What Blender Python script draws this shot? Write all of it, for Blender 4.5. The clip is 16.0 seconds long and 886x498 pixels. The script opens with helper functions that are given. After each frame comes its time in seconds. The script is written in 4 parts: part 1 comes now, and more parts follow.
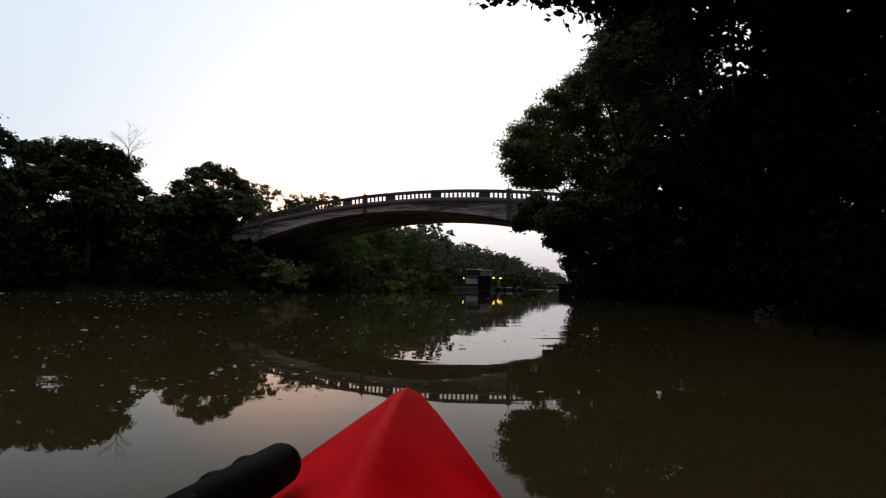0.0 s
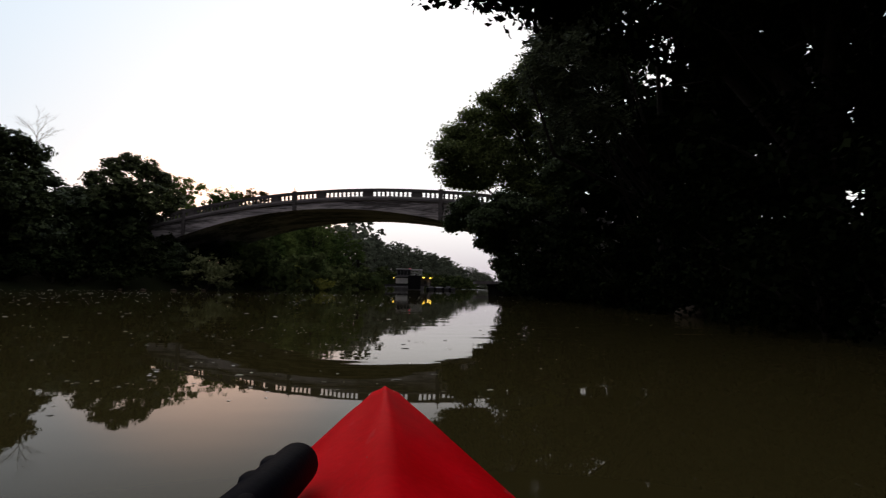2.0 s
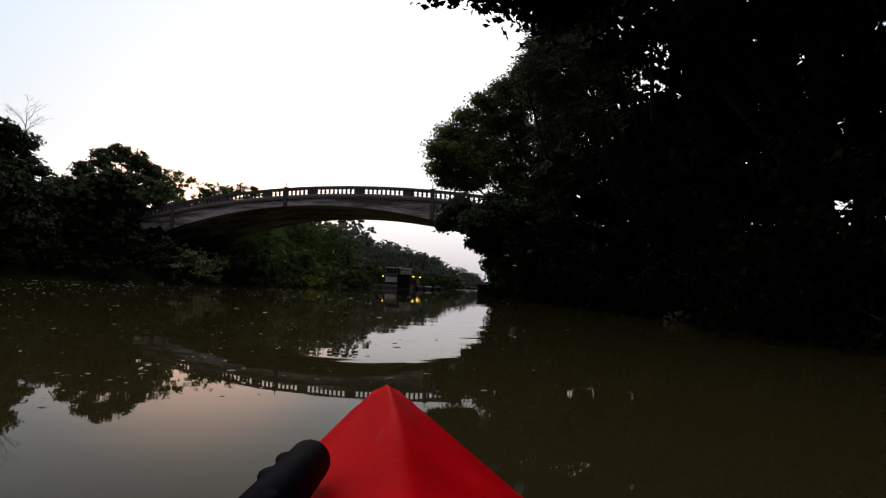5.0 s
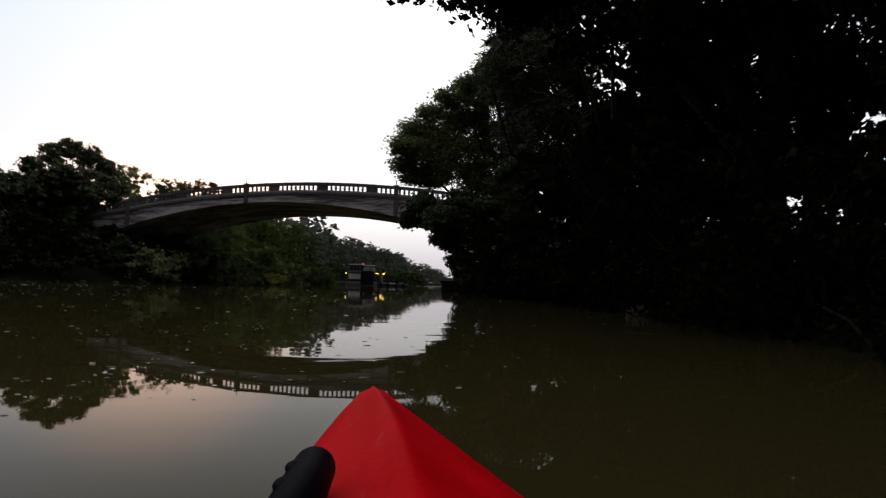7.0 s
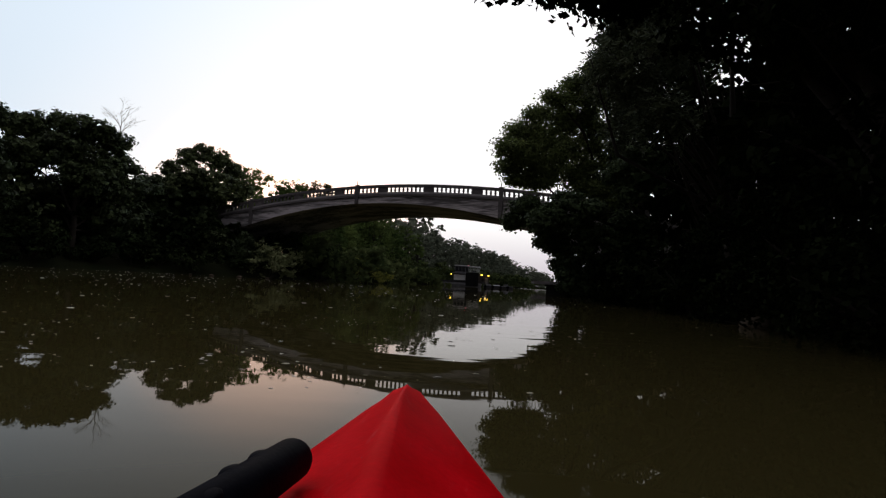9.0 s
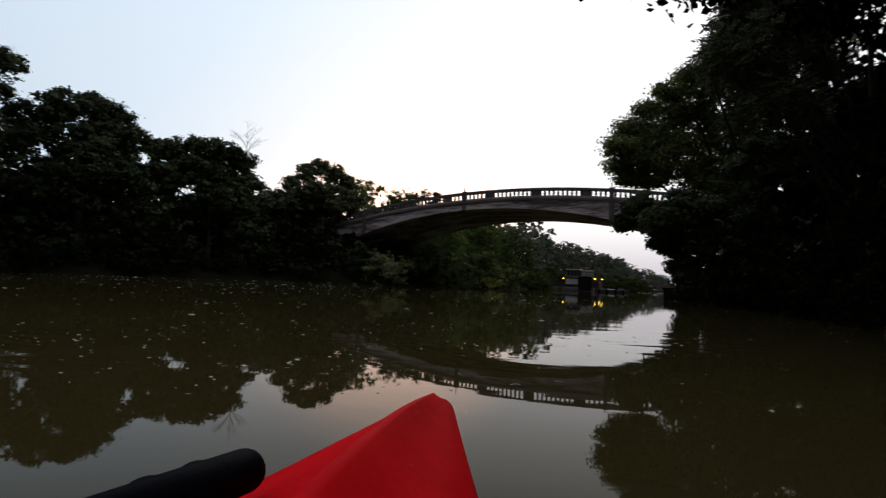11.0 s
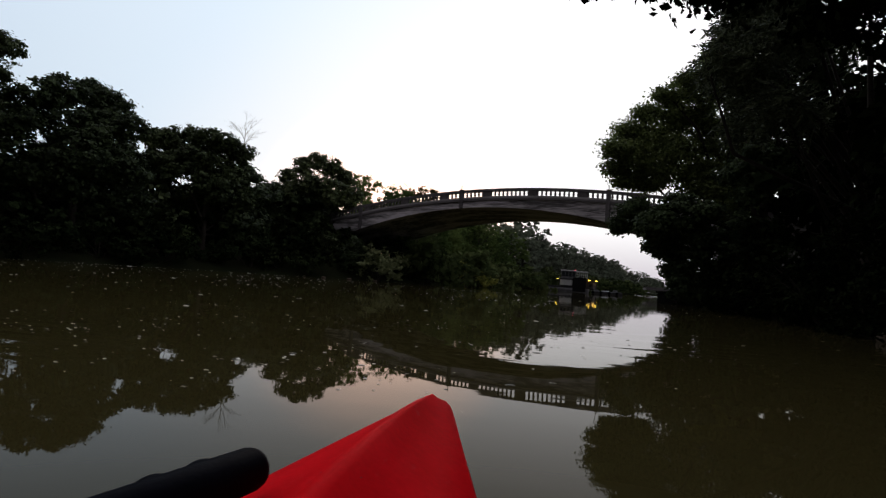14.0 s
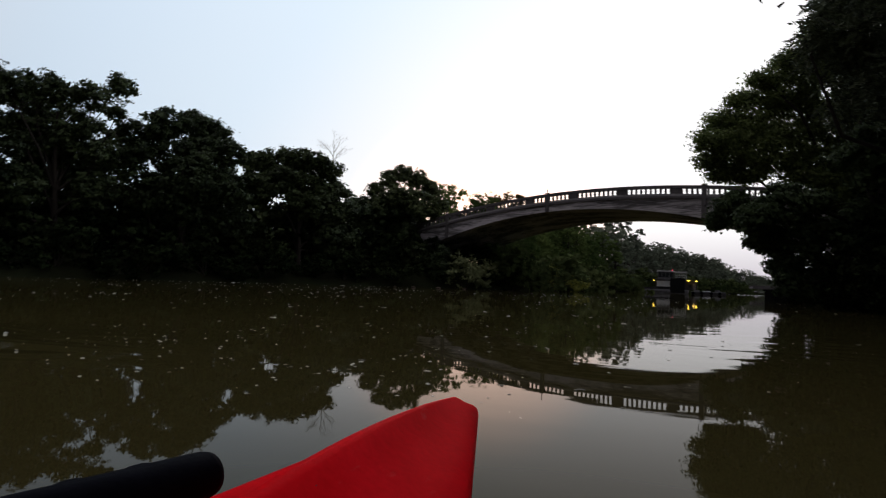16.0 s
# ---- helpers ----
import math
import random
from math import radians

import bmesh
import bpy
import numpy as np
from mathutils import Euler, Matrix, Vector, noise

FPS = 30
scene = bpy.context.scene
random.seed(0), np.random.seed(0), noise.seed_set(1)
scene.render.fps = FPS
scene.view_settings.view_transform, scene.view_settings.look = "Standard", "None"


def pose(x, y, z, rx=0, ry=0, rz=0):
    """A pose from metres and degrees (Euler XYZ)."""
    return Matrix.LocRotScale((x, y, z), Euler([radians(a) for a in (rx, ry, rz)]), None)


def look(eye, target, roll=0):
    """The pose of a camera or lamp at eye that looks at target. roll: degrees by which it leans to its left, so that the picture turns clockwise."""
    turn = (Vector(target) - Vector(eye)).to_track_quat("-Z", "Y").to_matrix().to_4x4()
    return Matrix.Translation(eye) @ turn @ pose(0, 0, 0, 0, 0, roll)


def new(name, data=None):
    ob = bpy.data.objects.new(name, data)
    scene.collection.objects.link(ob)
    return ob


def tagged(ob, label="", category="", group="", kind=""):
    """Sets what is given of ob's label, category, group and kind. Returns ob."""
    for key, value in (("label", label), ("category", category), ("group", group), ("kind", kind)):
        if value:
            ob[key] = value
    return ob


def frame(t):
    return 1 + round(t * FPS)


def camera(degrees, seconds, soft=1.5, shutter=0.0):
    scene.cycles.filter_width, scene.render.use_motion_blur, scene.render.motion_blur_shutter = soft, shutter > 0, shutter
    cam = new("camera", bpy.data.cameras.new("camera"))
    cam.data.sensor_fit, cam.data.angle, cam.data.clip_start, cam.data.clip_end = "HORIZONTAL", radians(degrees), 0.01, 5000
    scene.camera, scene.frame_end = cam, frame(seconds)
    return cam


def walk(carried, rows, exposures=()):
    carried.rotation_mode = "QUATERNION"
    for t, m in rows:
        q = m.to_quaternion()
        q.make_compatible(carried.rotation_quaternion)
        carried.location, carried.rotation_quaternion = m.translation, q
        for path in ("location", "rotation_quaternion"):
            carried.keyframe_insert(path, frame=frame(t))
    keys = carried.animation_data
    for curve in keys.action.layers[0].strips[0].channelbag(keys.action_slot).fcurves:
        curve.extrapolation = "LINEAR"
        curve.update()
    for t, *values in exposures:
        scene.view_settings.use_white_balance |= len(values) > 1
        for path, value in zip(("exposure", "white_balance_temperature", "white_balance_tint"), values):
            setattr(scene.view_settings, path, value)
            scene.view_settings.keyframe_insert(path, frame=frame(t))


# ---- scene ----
ROWS = (  # seconds, x, y, z, yaw, pitch, roll
    (0.0, -0.228, -0.145, 0.590, -0.02, 3.64, -0.48),
    (0.5, -0.197, -0.137, 0.590, 1.39, 3.60, -0.90),
    (1.0, -0.233, -0.144, 0.600, 0.19, 3.36, -2.29),
    (1.5, -0.311, -0.161, 0.590, -4.28, 3.82, 0.30),
    (2.0, -0.364, -0.164, 0.590, -6.70, 3.68, -0.88),
    (2.5, -0.412, -0.161, 0.580, -9.48, 3.97, 1.07),
    (3.0, -0.395, -0.162, 0.590, -9.12, 3.65, 1.37),
    (3.2, -0.385, -0.163, 0.590, -8.16, 3.64, 0.19),
    (5.3, -0.417, -0.163, 0.590, -8.27, 3.68, -2.70),
    (5.5, -0.447, -0.158, 0.590, -10.69, 3.66, -1.07),
    (6.0, -0.507, -0.139, 0.580, -14.84, 4.05, 1.69),
    (6.5, -0.537, -0.135, 0.590, -15.42, 3.59, -0.39),
    (7.0, -0.467, -0.156, 0.600, -11.19, 3.43, -1.64),
    (7.5, -0.387, -0.162, 0.590, -8.71, 3.48, 2.18),
    (8.0, -0.332, -0.163, 0.600, -5.67, 3.29, 0.67),
    (8.2, -0.311, -0.161, 0.600, -4.25, 3.25, -0.65),
    (10.3, -0.207, -0.134, 0.610, 1.85, 3.06, -3.19),
    (10.5, -0.164, -0.119, 0.610, 3.83, 3.02, -2.40),
    (11.0, -0.051, -0.060, 0.610, 9.36, 3.14, -2.59),
    (11.5, 0.032, -0.013, 0.610, 12.74, 2.96, -1.25),
    (12.0, 0.048, 0.001, 0.610, 13.63, 2.99, -0.51),
    (12.5, -0.011, -0.047, 0.610, 10.40, 2.90, -0.62),
    (13.0, -0.075, -0.092, 0.600, 6.67, 3.20, 1.10),
    (13.5, -0.122, -0.105, 0.610, 5.39, 2.95, -1.62),
    (14.0, -0.071, -0.067, 0.620, 8.84, 2.92, -4.15),
    (14.5, 0.016, -0.027, 0.600, 11.81, 3.26, -0.56),
    (15.0, 0.051, 0.013, 0.600, 14.37, 3.25, -1.77),
    (15.5, 0.082, 0.035, 0.590, 15.63, 3.39, 0.22),
    (16.0, 0.089, 0.068, 0.600, 17.42, 3.15, -2.12),
)
cam = camera(72.6, 16.0, soft=1.2, shutter=0.5)
walk(cam, [(t, pose(x, y, z, 90 + p, r, a)) for t, x, y, z, a, p, r in ROWS], exposures=[(0.0, 0.0, 6700, 11), (16.0, 0.0, 6500, 10)])

# ---- light: just after sunset, the sky bright and hazy ahead, dim behind ----
SUN_BEARING = -14.0      # degrees, east of the y axis
SUN_HEIGHT = 1.5
world = bpy.data.worlds.new("dusk_sky")
scene.world = world
world.use_nodes = True
wn, wl = world.node_tree.nodes, world.node_tree.links
sky = wn.new("ShaderNodeTexSky")
sky.sky_type = "NISHITA"
sky.sun_disc = False
sky.sun_elevation = radians(SUN_HEIGHT)
sky.sun_rotation = radians(SUN_BEARING)
sky.air_density, sky.dust_density, sky.ozone_density = 0.9, 1.2, 3.0
bg = wn["Background"]
bg.inputs["Strength"].default_value = 0.015
wl.new(sky.outputs["Color"], bg.inputs["Color"])
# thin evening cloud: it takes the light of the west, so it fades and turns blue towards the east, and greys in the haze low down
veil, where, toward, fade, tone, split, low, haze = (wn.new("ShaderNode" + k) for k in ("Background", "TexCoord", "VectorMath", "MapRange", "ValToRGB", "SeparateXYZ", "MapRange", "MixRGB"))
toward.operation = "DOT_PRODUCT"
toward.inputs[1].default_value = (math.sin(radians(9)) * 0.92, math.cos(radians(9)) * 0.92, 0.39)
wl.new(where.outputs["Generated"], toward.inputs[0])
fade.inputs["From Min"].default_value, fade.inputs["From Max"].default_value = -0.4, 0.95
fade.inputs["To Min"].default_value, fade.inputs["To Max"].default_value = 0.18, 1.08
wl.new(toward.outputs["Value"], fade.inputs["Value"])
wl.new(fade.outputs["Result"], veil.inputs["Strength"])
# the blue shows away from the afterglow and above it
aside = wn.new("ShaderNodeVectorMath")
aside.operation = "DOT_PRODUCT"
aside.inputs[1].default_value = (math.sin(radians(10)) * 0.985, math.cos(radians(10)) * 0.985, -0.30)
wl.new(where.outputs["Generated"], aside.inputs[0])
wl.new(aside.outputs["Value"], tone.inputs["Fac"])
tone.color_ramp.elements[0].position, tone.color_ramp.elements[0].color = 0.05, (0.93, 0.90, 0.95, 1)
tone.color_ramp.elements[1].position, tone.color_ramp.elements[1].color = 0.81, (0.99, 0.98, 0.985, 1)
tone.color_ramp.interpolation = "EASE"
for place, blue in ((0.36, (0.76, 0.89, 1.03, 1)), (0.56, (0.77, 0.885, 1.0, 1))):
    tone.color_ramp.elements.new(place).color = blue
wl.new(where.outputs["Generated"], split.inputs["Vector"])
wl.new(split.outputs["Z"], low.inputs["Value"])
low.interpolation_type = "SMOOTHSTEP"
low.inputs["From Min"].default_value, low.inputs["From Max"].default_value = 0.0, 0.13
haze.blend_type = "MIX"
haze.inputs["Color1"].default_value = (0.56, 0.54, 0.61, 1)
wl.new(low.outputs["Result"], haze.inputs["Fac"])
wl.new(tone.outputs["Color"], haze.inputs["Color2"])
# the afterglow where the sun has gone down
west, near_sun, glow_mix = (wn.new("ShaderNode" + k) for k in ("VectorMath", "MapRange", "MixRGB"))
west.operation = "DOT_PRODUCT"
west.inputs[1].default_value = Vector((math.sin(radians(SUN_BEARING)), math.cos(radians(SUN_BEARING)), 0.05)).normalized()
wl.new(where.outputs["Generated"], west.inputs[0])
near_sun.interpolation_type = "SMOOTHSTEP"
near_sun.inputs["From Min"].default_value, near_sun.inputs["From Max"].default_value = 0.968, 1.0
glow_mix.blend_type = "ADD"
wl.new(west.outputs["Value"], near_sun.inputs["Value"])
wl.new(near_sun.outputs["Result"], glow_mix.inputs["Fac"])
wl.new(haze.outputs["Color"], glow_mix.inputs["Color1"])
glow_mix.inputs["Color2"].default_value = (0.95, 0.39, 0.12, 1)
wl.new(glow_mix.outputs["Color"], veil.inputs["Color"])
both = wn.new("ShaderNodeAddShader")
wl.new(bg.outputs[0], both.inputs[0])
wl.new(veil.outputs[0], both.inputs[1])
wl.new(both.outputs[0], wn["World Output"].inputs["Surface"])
sun = new("sun", bpy.data.lights.new("sun", "SUN"))
sun.data.energy, sun.data.angle, sun.data.color = 0.2, radians(9), (1.0, 0.80, 0.62)
sun_to = Vector((math.sin(radians(SUN_BEARING)), math.cos(radians(SUN_BEARING)), math.tan(radians(SUN_HEIGHT))))
sun.matrix_world = look(sun_to * 300, (0, 0, 0))


# ---- materials ----
def material(name, colour, rough=0.7, tight=0.2, metal=0.0, scale=4.0, spread=0.35, bump=0.0, fine=30.0, second=None, spec=0.5, island=0.0, emit=None):
    """A node material: two scales of noise vary the colour, a third gives relief."""
    m = bpy.data.materials.new(name)
    m.use_nodes = True
    n, l = m.node_tree.nodes, m.node_tree.links
    b = n["Principled BSDF"]
    b.inputs["Roughness"].default_value, b.inputs["Metallic"].default_value = rough, metal
    b.inputs["Specular IOR Level"].default_value = spec
    co = n.new("ShaderNodeTexCoord")
    big, small = n.new("ShaderNodeTexNoise"), n.new("ShaderNodeTexNoise")
    big.inputs["Scale"].default_value, small.inputs["Scale"].default_value = scale, fine
    big.inputs["Detail"].default_value, small.inputs["Detail"].default_value = 6, 4
    l.new(co.outputs["Object"], big.inputs["Vector"])
    l.new(co.outputs["Object"], small.inputs["Vector"])
    mix = n.new("ShaderNodeMath")
    mix.operation = "MULTIPLY_ADD"
    mix.inputs[1].default_value = 0.35
    l.new(small.outputs["Fac"], mix.inputs[0])
    half = n.new("ShaderNodeMath")
    half.operation = "MULTIPLY"
    half.inputs[1].default_value = 0.65
    l.new(big.outputs["Fac"], half.inputs[0])
    l.new(half.outputs[0], mix.inputs[2])
    fac = mix.outputs[0]
    if island:
        geo = n.new("ShaderNodeNewGeometry")
        add = n.new("ShaderNodeMath")
        add.operation = "MULTIPLY_ADD"
        add.inputs[1].default_value = island
        l.new(geo.outputs["Random Per Island"], add.inputs[0])
        sub = n.new("ShaderNodeMath")
        sub.operation = "SUBTRACT"
        sub.inputs[1].default_value = island / 2
        l.new(fac, sub.inputs[0])
        l.new(sub.outputs[0], add.inputs[2])
        fac = add.outputs[0]
    ramp = n.new("ShaderNodeValToRGB")
    dark = [c * (1 - spread) for c in colour]
    light = list(second) if second else [min(1, c * (1 + spread)) for c in colour]
    ramp.color_ramp.elements[0].position, ramp.color_ramp.elements[1].position = 0.5 - tight, 0.5 + tight
    ramp.color_ramp.elements[0].color, ramp.color_ramp.elements[1].color = (*dark, 1), (*light, 1)
    l.new(fac, ramp.inputs["Fac"])
    l.new(ramp.outputs["Color"], b.inputs["Base Color"])
    if bump:
        bp = n.new("ShaderNodeBump")
        bp.inputs["Strength"].default_value, bp.inputs["Distance"].default_value = bump, 0.02
        l.new(mix.outputs[0], bp.inputs["Height"])
        l.new(bp.outputs["Normal"], b.inputs["Normal"])
    if emit:
        b.inputs["Emission Color"].default_value = (*emit[:3], 1)
        b.inputs["Emission Strength"].default_value = emit[3]
    return m


def leaf_material(name, dark, light, spec=0.12, through_leaf=0.14, vary=True, island=0.5):
    m = material(name, dark, rough=0.6, scale=0.35, fine=2.5, second=light, island=island, spec=spec)
    n, l = m.node_tree.nodes, m.node_tree.links
    b = n["Principled BSDF"]
    tr = n.new("ShaderNodeBsdfTranslucent")
    ramp = [x for x in n if x.type == "VALTORGB"][0]
    # every plant has its own shade of green
    info, hue, rng_v, rng_h = n.new("ShaderNodeObjectInfo"), n.new("ShaderNodeHueSaturation"), n.new("ShaderNodeMapRange"), n.new("ShaderNodeMapRange")
    rng_v.inputs["To Min"].default_value, rng_v.inputs["To Max"].default_value = (0.6, 1.5) if vary else (1.0, 1.0)
    rng_h.inputs["To Min"].default_value, rng_h.inputs["To Max"].default_value = 0.515, 0.475
    for r, key in ((rng_v, "Value"), (rng_h, "Hue")):
        l.new(info.outputs["Random"], r.inputs["Value"])
        l.new(r.outputs["Result"], hue.inputs[key])
    l.new(ramp.outputs["Color"], hue.inputs["Color"])
    l.new(hue.outputs["Color"], b.inputs["Base Color"])
    l.new(hue.outputs["Color"], tr.inputs["Color"])
    mx = n.new("ShaderNodeMixShader")
    mx.inputs["Fac"].default_value = through_leaf
    l.new(b.outputs[0], mx.inputs[1])
    l.new(tr.outputs[0], mx.inputs[2])
    l.new(mx.outputs[0], n["Material Output"].inputs["Surface"])
    return m


def water_material():
    m = bpy.data.materials.new("canal_water")
    m.use_nodes = True
    n, l = m.node_tree.nodes, m.node_tree.links
    b = n["Principled BSDF"]
    b.inputs["Roughness"].default_value = 0.015
    b.inputs["IOR"].default_value = 1.10
    b.inputs["Specular Tint"].default_value = (1.0, 0.895, 0.545, 1)   # silt warms what the water mirrors
    co = n.new("ShaderNodeTexCoord")
    silt = n.new("ShaderNodeTexNoise")
    silt.inputs["Scale"].default_value, silt.inputs["Detail"].default_value = 0.15, 5
    l.new(co.outputs["Object"], silt.inputs["Vector"])
    ramp = n.new("ShaderNodeValToRGB")
    ramp.color_ramp.elements[0].color = (0.034, 0.0277, 0.0091, 1)
    ramp.color_ramp.elements[1].color = (0.045, 0.0368, 0.0128, 1)
    l.new(silt.outputs["Fac"], ramp.inputs["Fac"])
    l.new(ramp.outputs["Color"], b.inputs["Base Color"])
    # slow swell, small ripples, and calm and ruffled reaches
    swell, ripple, calm = (n.new("ShaderNodeTexNoise") for _ in range(3))
    swell.inputs["Scale"].default_value, swell.inputs["Detail"].default_value = 0.9, 2
    ripple.inputs["Scale"].default_value, ripple.inputs["Detail"].default_value = 5.0, 3
    calm.inputs["Scale"].default_value, calm.inputs["Detail"].default_value = 0.12, 2
    mp = n.new("ShaderNodeMapping")
    mp.inputs["Scale"].default_value = (0.7, 1.6, 1)
    mp.inputs["Rotation"].default_value = (0, 0, 0.35)
    l.new(co.outputs["Object"], mp.inputs["Vector"])
    for x in (swell, ripple):
        l.new(mp.outputs["Vector"], x.inputs["Vector"])
    l.new(co.outputs["Object"], calm.inputs["Vector"])
    cr = n.new("ShaderNodeMapRange")
    cr.inputs["From Min"].default_value, cr.inputs["From Max"].default_value = 0.45, 0.7
    cr.inputs["To Min"].default_value, cr.inputs["To Max"].default_value = 0.10, 0.6
    l.new(calm.outputs["Fac"], cr.inputs["Value"])
    mul = n.new("ShaderNodeMath")
    mul.operation = "MULTIPLY"
    l.new(ripple.outputs["Fac"], mul.inputs[0])
    l.new(cr.outputs["Result"], mul.inputs[1])
    b1, b2, b3 = (n.new("ShaderNodeBump") for _ in range(3))
    # water stirred by the paddle beside the bow
    ring = n.new("ShaderNodeTexNoise")
    ring.inputs["Scale"].default_value, ring.inputs["Detail"].default_value, ring.inputs["Distortion"].default_value = 0.8, 1.2, 1.0
    l.new(mp.outputs["Vector"], ring.inputs["Vector"])
    stirred = None
    for cx, cy, rad, amount in ((4.2, 7.5, 4.6, 1.1), (-4.9, 2.7, 2.7, 3.6), (38, 262, 100, 3.0)):
        dist = n.new("ShaderNodeVectorMath")
        dist.operation = "DISTANCE"
        dist.inputs[1].default_value = (cx, cy, 0)
        l.new(co.outputs["Object"], dist.inputs[0])
        near = n.new("ShaderNodeMapRange")
        near.interpolation_type = "SMOOTHSTEP"
        near.inputs["From Min"].default_value, near.inputs["From Max"].default_value = rad, rad * 0.25
        near.inputs["To Max"].default_value = amount
        l.new(dist.outputs["Value"], near.inputs["Value"])
        if stirred is None:
            stirred = near.outputs["Result"]
        else:
            add = n.new("ShaderNodeMath")
            l.new(stirred, add.inputs[0])
            l.new(near.outputs["Result"], add.inputs[1])
            stirred = add.outputs[0]
    stir = n.new("ShaderNodeMath")
    stir.operation = "MULTIPLY"
    l.new(ring.outputs["Fac"], stir.inputs[0])
    l.new(stirred, stir.inputs[1])
    b3.inputs["Strength"].default_value, b3.inputs["Distance"].default_value = 1.0, 0.02
    l.new(stir.outputs[0], b3.inputs["Height"])
    l.new(b2.outputs["Normal"], b3.inputs["Normal"])
    b1.inputs["Strength"].default_value, b1.inputs["Distance"].default_value = 1.0, 0.0018
    b2.inputs["Strength"].default_value, b2.inputs["Distance"].default_value = 1.0, 0.0007
    l.new(swell.outputs["Fac"], b1.inputs["Height"])
    l.new(mul.outputs[0], b2.inputs["Height"])
    l.new(b1.outputs["Normal"], b2.inputs["Normal"])
    l.new(b3.outputs["Normal"], b.inputs["Normal"])
    return m


WATER = water_material()
# scrub under the bank trees: the canopy's shade is painted into this dark green
LEAF_LEFT = leaf_material("shade_dark_scrub_leaves", (0.008, 0.012, 0.0055), (0.021, 0.031, 0.013), 0.0, 0.06)
# near-bank copy: the deep shade there is put into its almost black colour
LEAF_NEAR = leaf_material("shade_toned_bank_leaves", (0.005, 0.007, 0.003), (0.011, 0.016, 0.007), 0.0, 0.05)
LEAF_OAK = leaf_material("bank_oak_leaves", (0.025, 0.038, 0.016), (0.066, 0.091, 0.036))
# the low sun's warmth on one tree is given as leaf colour
LEAF_WARM = leaf_material("sunset_painted_leaves", (0.085, 0.072, 0.025), (0.16, 0.125, 0.042), 0.1, 0.5, False)
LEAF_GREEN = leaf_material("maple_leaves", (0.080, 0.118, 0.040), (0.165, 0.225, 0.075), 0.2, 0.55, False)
# darker counterpart of the maple green, with the low boughs' shade in its colour
LEAF_SPRAY = leaf_material("shaded_spray_leaves", (0.026, 0.042, 0.018), (0.066, 0.098, 0.042), 0.1, 0.3, False)
LEAF_ASH = leaf_material("ash_leaflets", (0.034, 0.048, 0.026), (0.085, 0.108, 0.058), 0.1, 0.2, False)
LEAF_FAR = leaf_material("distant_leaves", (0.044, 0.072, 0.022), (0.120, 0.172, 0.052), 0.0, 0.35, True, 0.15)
# air haze over the farthest trees is painted in as a paler leaf colour
LEAF_HAZE = leaf_material("hazed_distant_leaves", (0.105, 0.122, 0.092), (0.180, 0.205, 0.150), 0.0, 0.25, True, 0.15)
LEAF_SCRUB = leaf_material("bank_scrub_leaves", (0.032, 0.046, 0.018), (0.080, 0.105, 0.040), 0.0, 0.3, True, 0.2)
LEAF_BUSH = leaf_material("willow_scrub_leaves", (0.150, 0.185, 0.090), (0.270, 0.315, 0.160), 0.0, 0.12, False, 0.2)
LEAF_YELLOW = leaf_material("yellowing_leaves", (0.18, 0.19, 0.045), (0.32, 0.31, 0.08), 0.0, 0.12, False, 0.2)
BARK = material("bark", (0.030, 0.025, 0.021), 0.95, spec=0.1, scale=3, fine=40, bump=0.8)
DEADWOOD = material("bleached_deadwood", (0.30, 0.27, 0.24), 0.85, scale=3, fine=40, bump=0.4)
CONCRETE = material("weathered_concrete", (0.27, 0.25, 0.26), 0.9, scale=0.6, fine=9, spread=0.45, bump=0.4)
CONCRETE_DARK = material("stained_concrete", (0.112, 0.099, 0.105), 0.9, scale=0.5, fine=8, spread=0.5, bump=0.4)
SPANDREL = material("streaked_concrete", (0.22, 0.20, 0.206), 0.92, tight=0.07, scale=0.5, fine=4, spread=0.5, bump=0.5, second=(0.60, 0.545, 0.575))
for _n in SPANDREL.node_tree.nodes:
    if _n.type == "TEX_NOISE":   # streaks lie along the courses
        _m = SPANDREL.node_tree.nodes.new("ShaderNodeMapping")
        _m.inputs["Scale"].default_value = (0.28, 1.0, 3.2)
        SPANDREL.node_tree.links.new(_n.inputs["Vector"].links[0].from_socket, _m.inputs["Vector"])
        SPANDREL.node_tree.links.new(_m.outputs["Vector"], _n.inputs["Vector"])
WET_WALL = material("wet_black_concrete", (0.012, 0.011, 0.011), 0.95, spec=0.0, scale=0.6, fine=8, spread=0.5, bump=0.4)
SOIL = material("grassy_soil", (0.013, 0.0115, 0.0075), 0.95, scale=0.4, fine=6, bump=0.6, second=(0.015, 0.019, 0.009), spec=0.0)
STONE = material("river_stone", (0.11, 0.085, 0.068), 0.9, spec=0.1, scale=4, fine=30, bump=0.5)
RED = material("red_polyethylene", (0.72, 0.002, 0.007), 0.45, spec=0.004, tight=0.14, scale=6, fine=70, spread=0.10, bump=0.10, second=(0.80, 0.004, 0.012))
_n, _l = RED.node_tree.nodes, RED.node_tree.links   # pale scuffs rubbed into the plastic
_co, _mp, _sc, _rg, _mx = (_n.new("ShaderNode" + k) for k in ("TexCoord", "Mapping", "TexNoise", "MapRange", "MixRGB"))
_mp.inputs["Scale"].default_value, _mp.inputs["Rotation"].default_value = (28, 9, 9), (0, 0, 0.5)
_sc.inputs["Scale"].default_value, _sc.inputs["Detail"].default_value = 1.6, 5
_rg.inputs["From Min"].default_value, _rg.inputs["From Max"].default_value, _rg.inputs["To Max"].default_value = 0.64, 0.76, 0.22
_l.new(_co.outputs["Object"], _mp.inputs["Vector"])
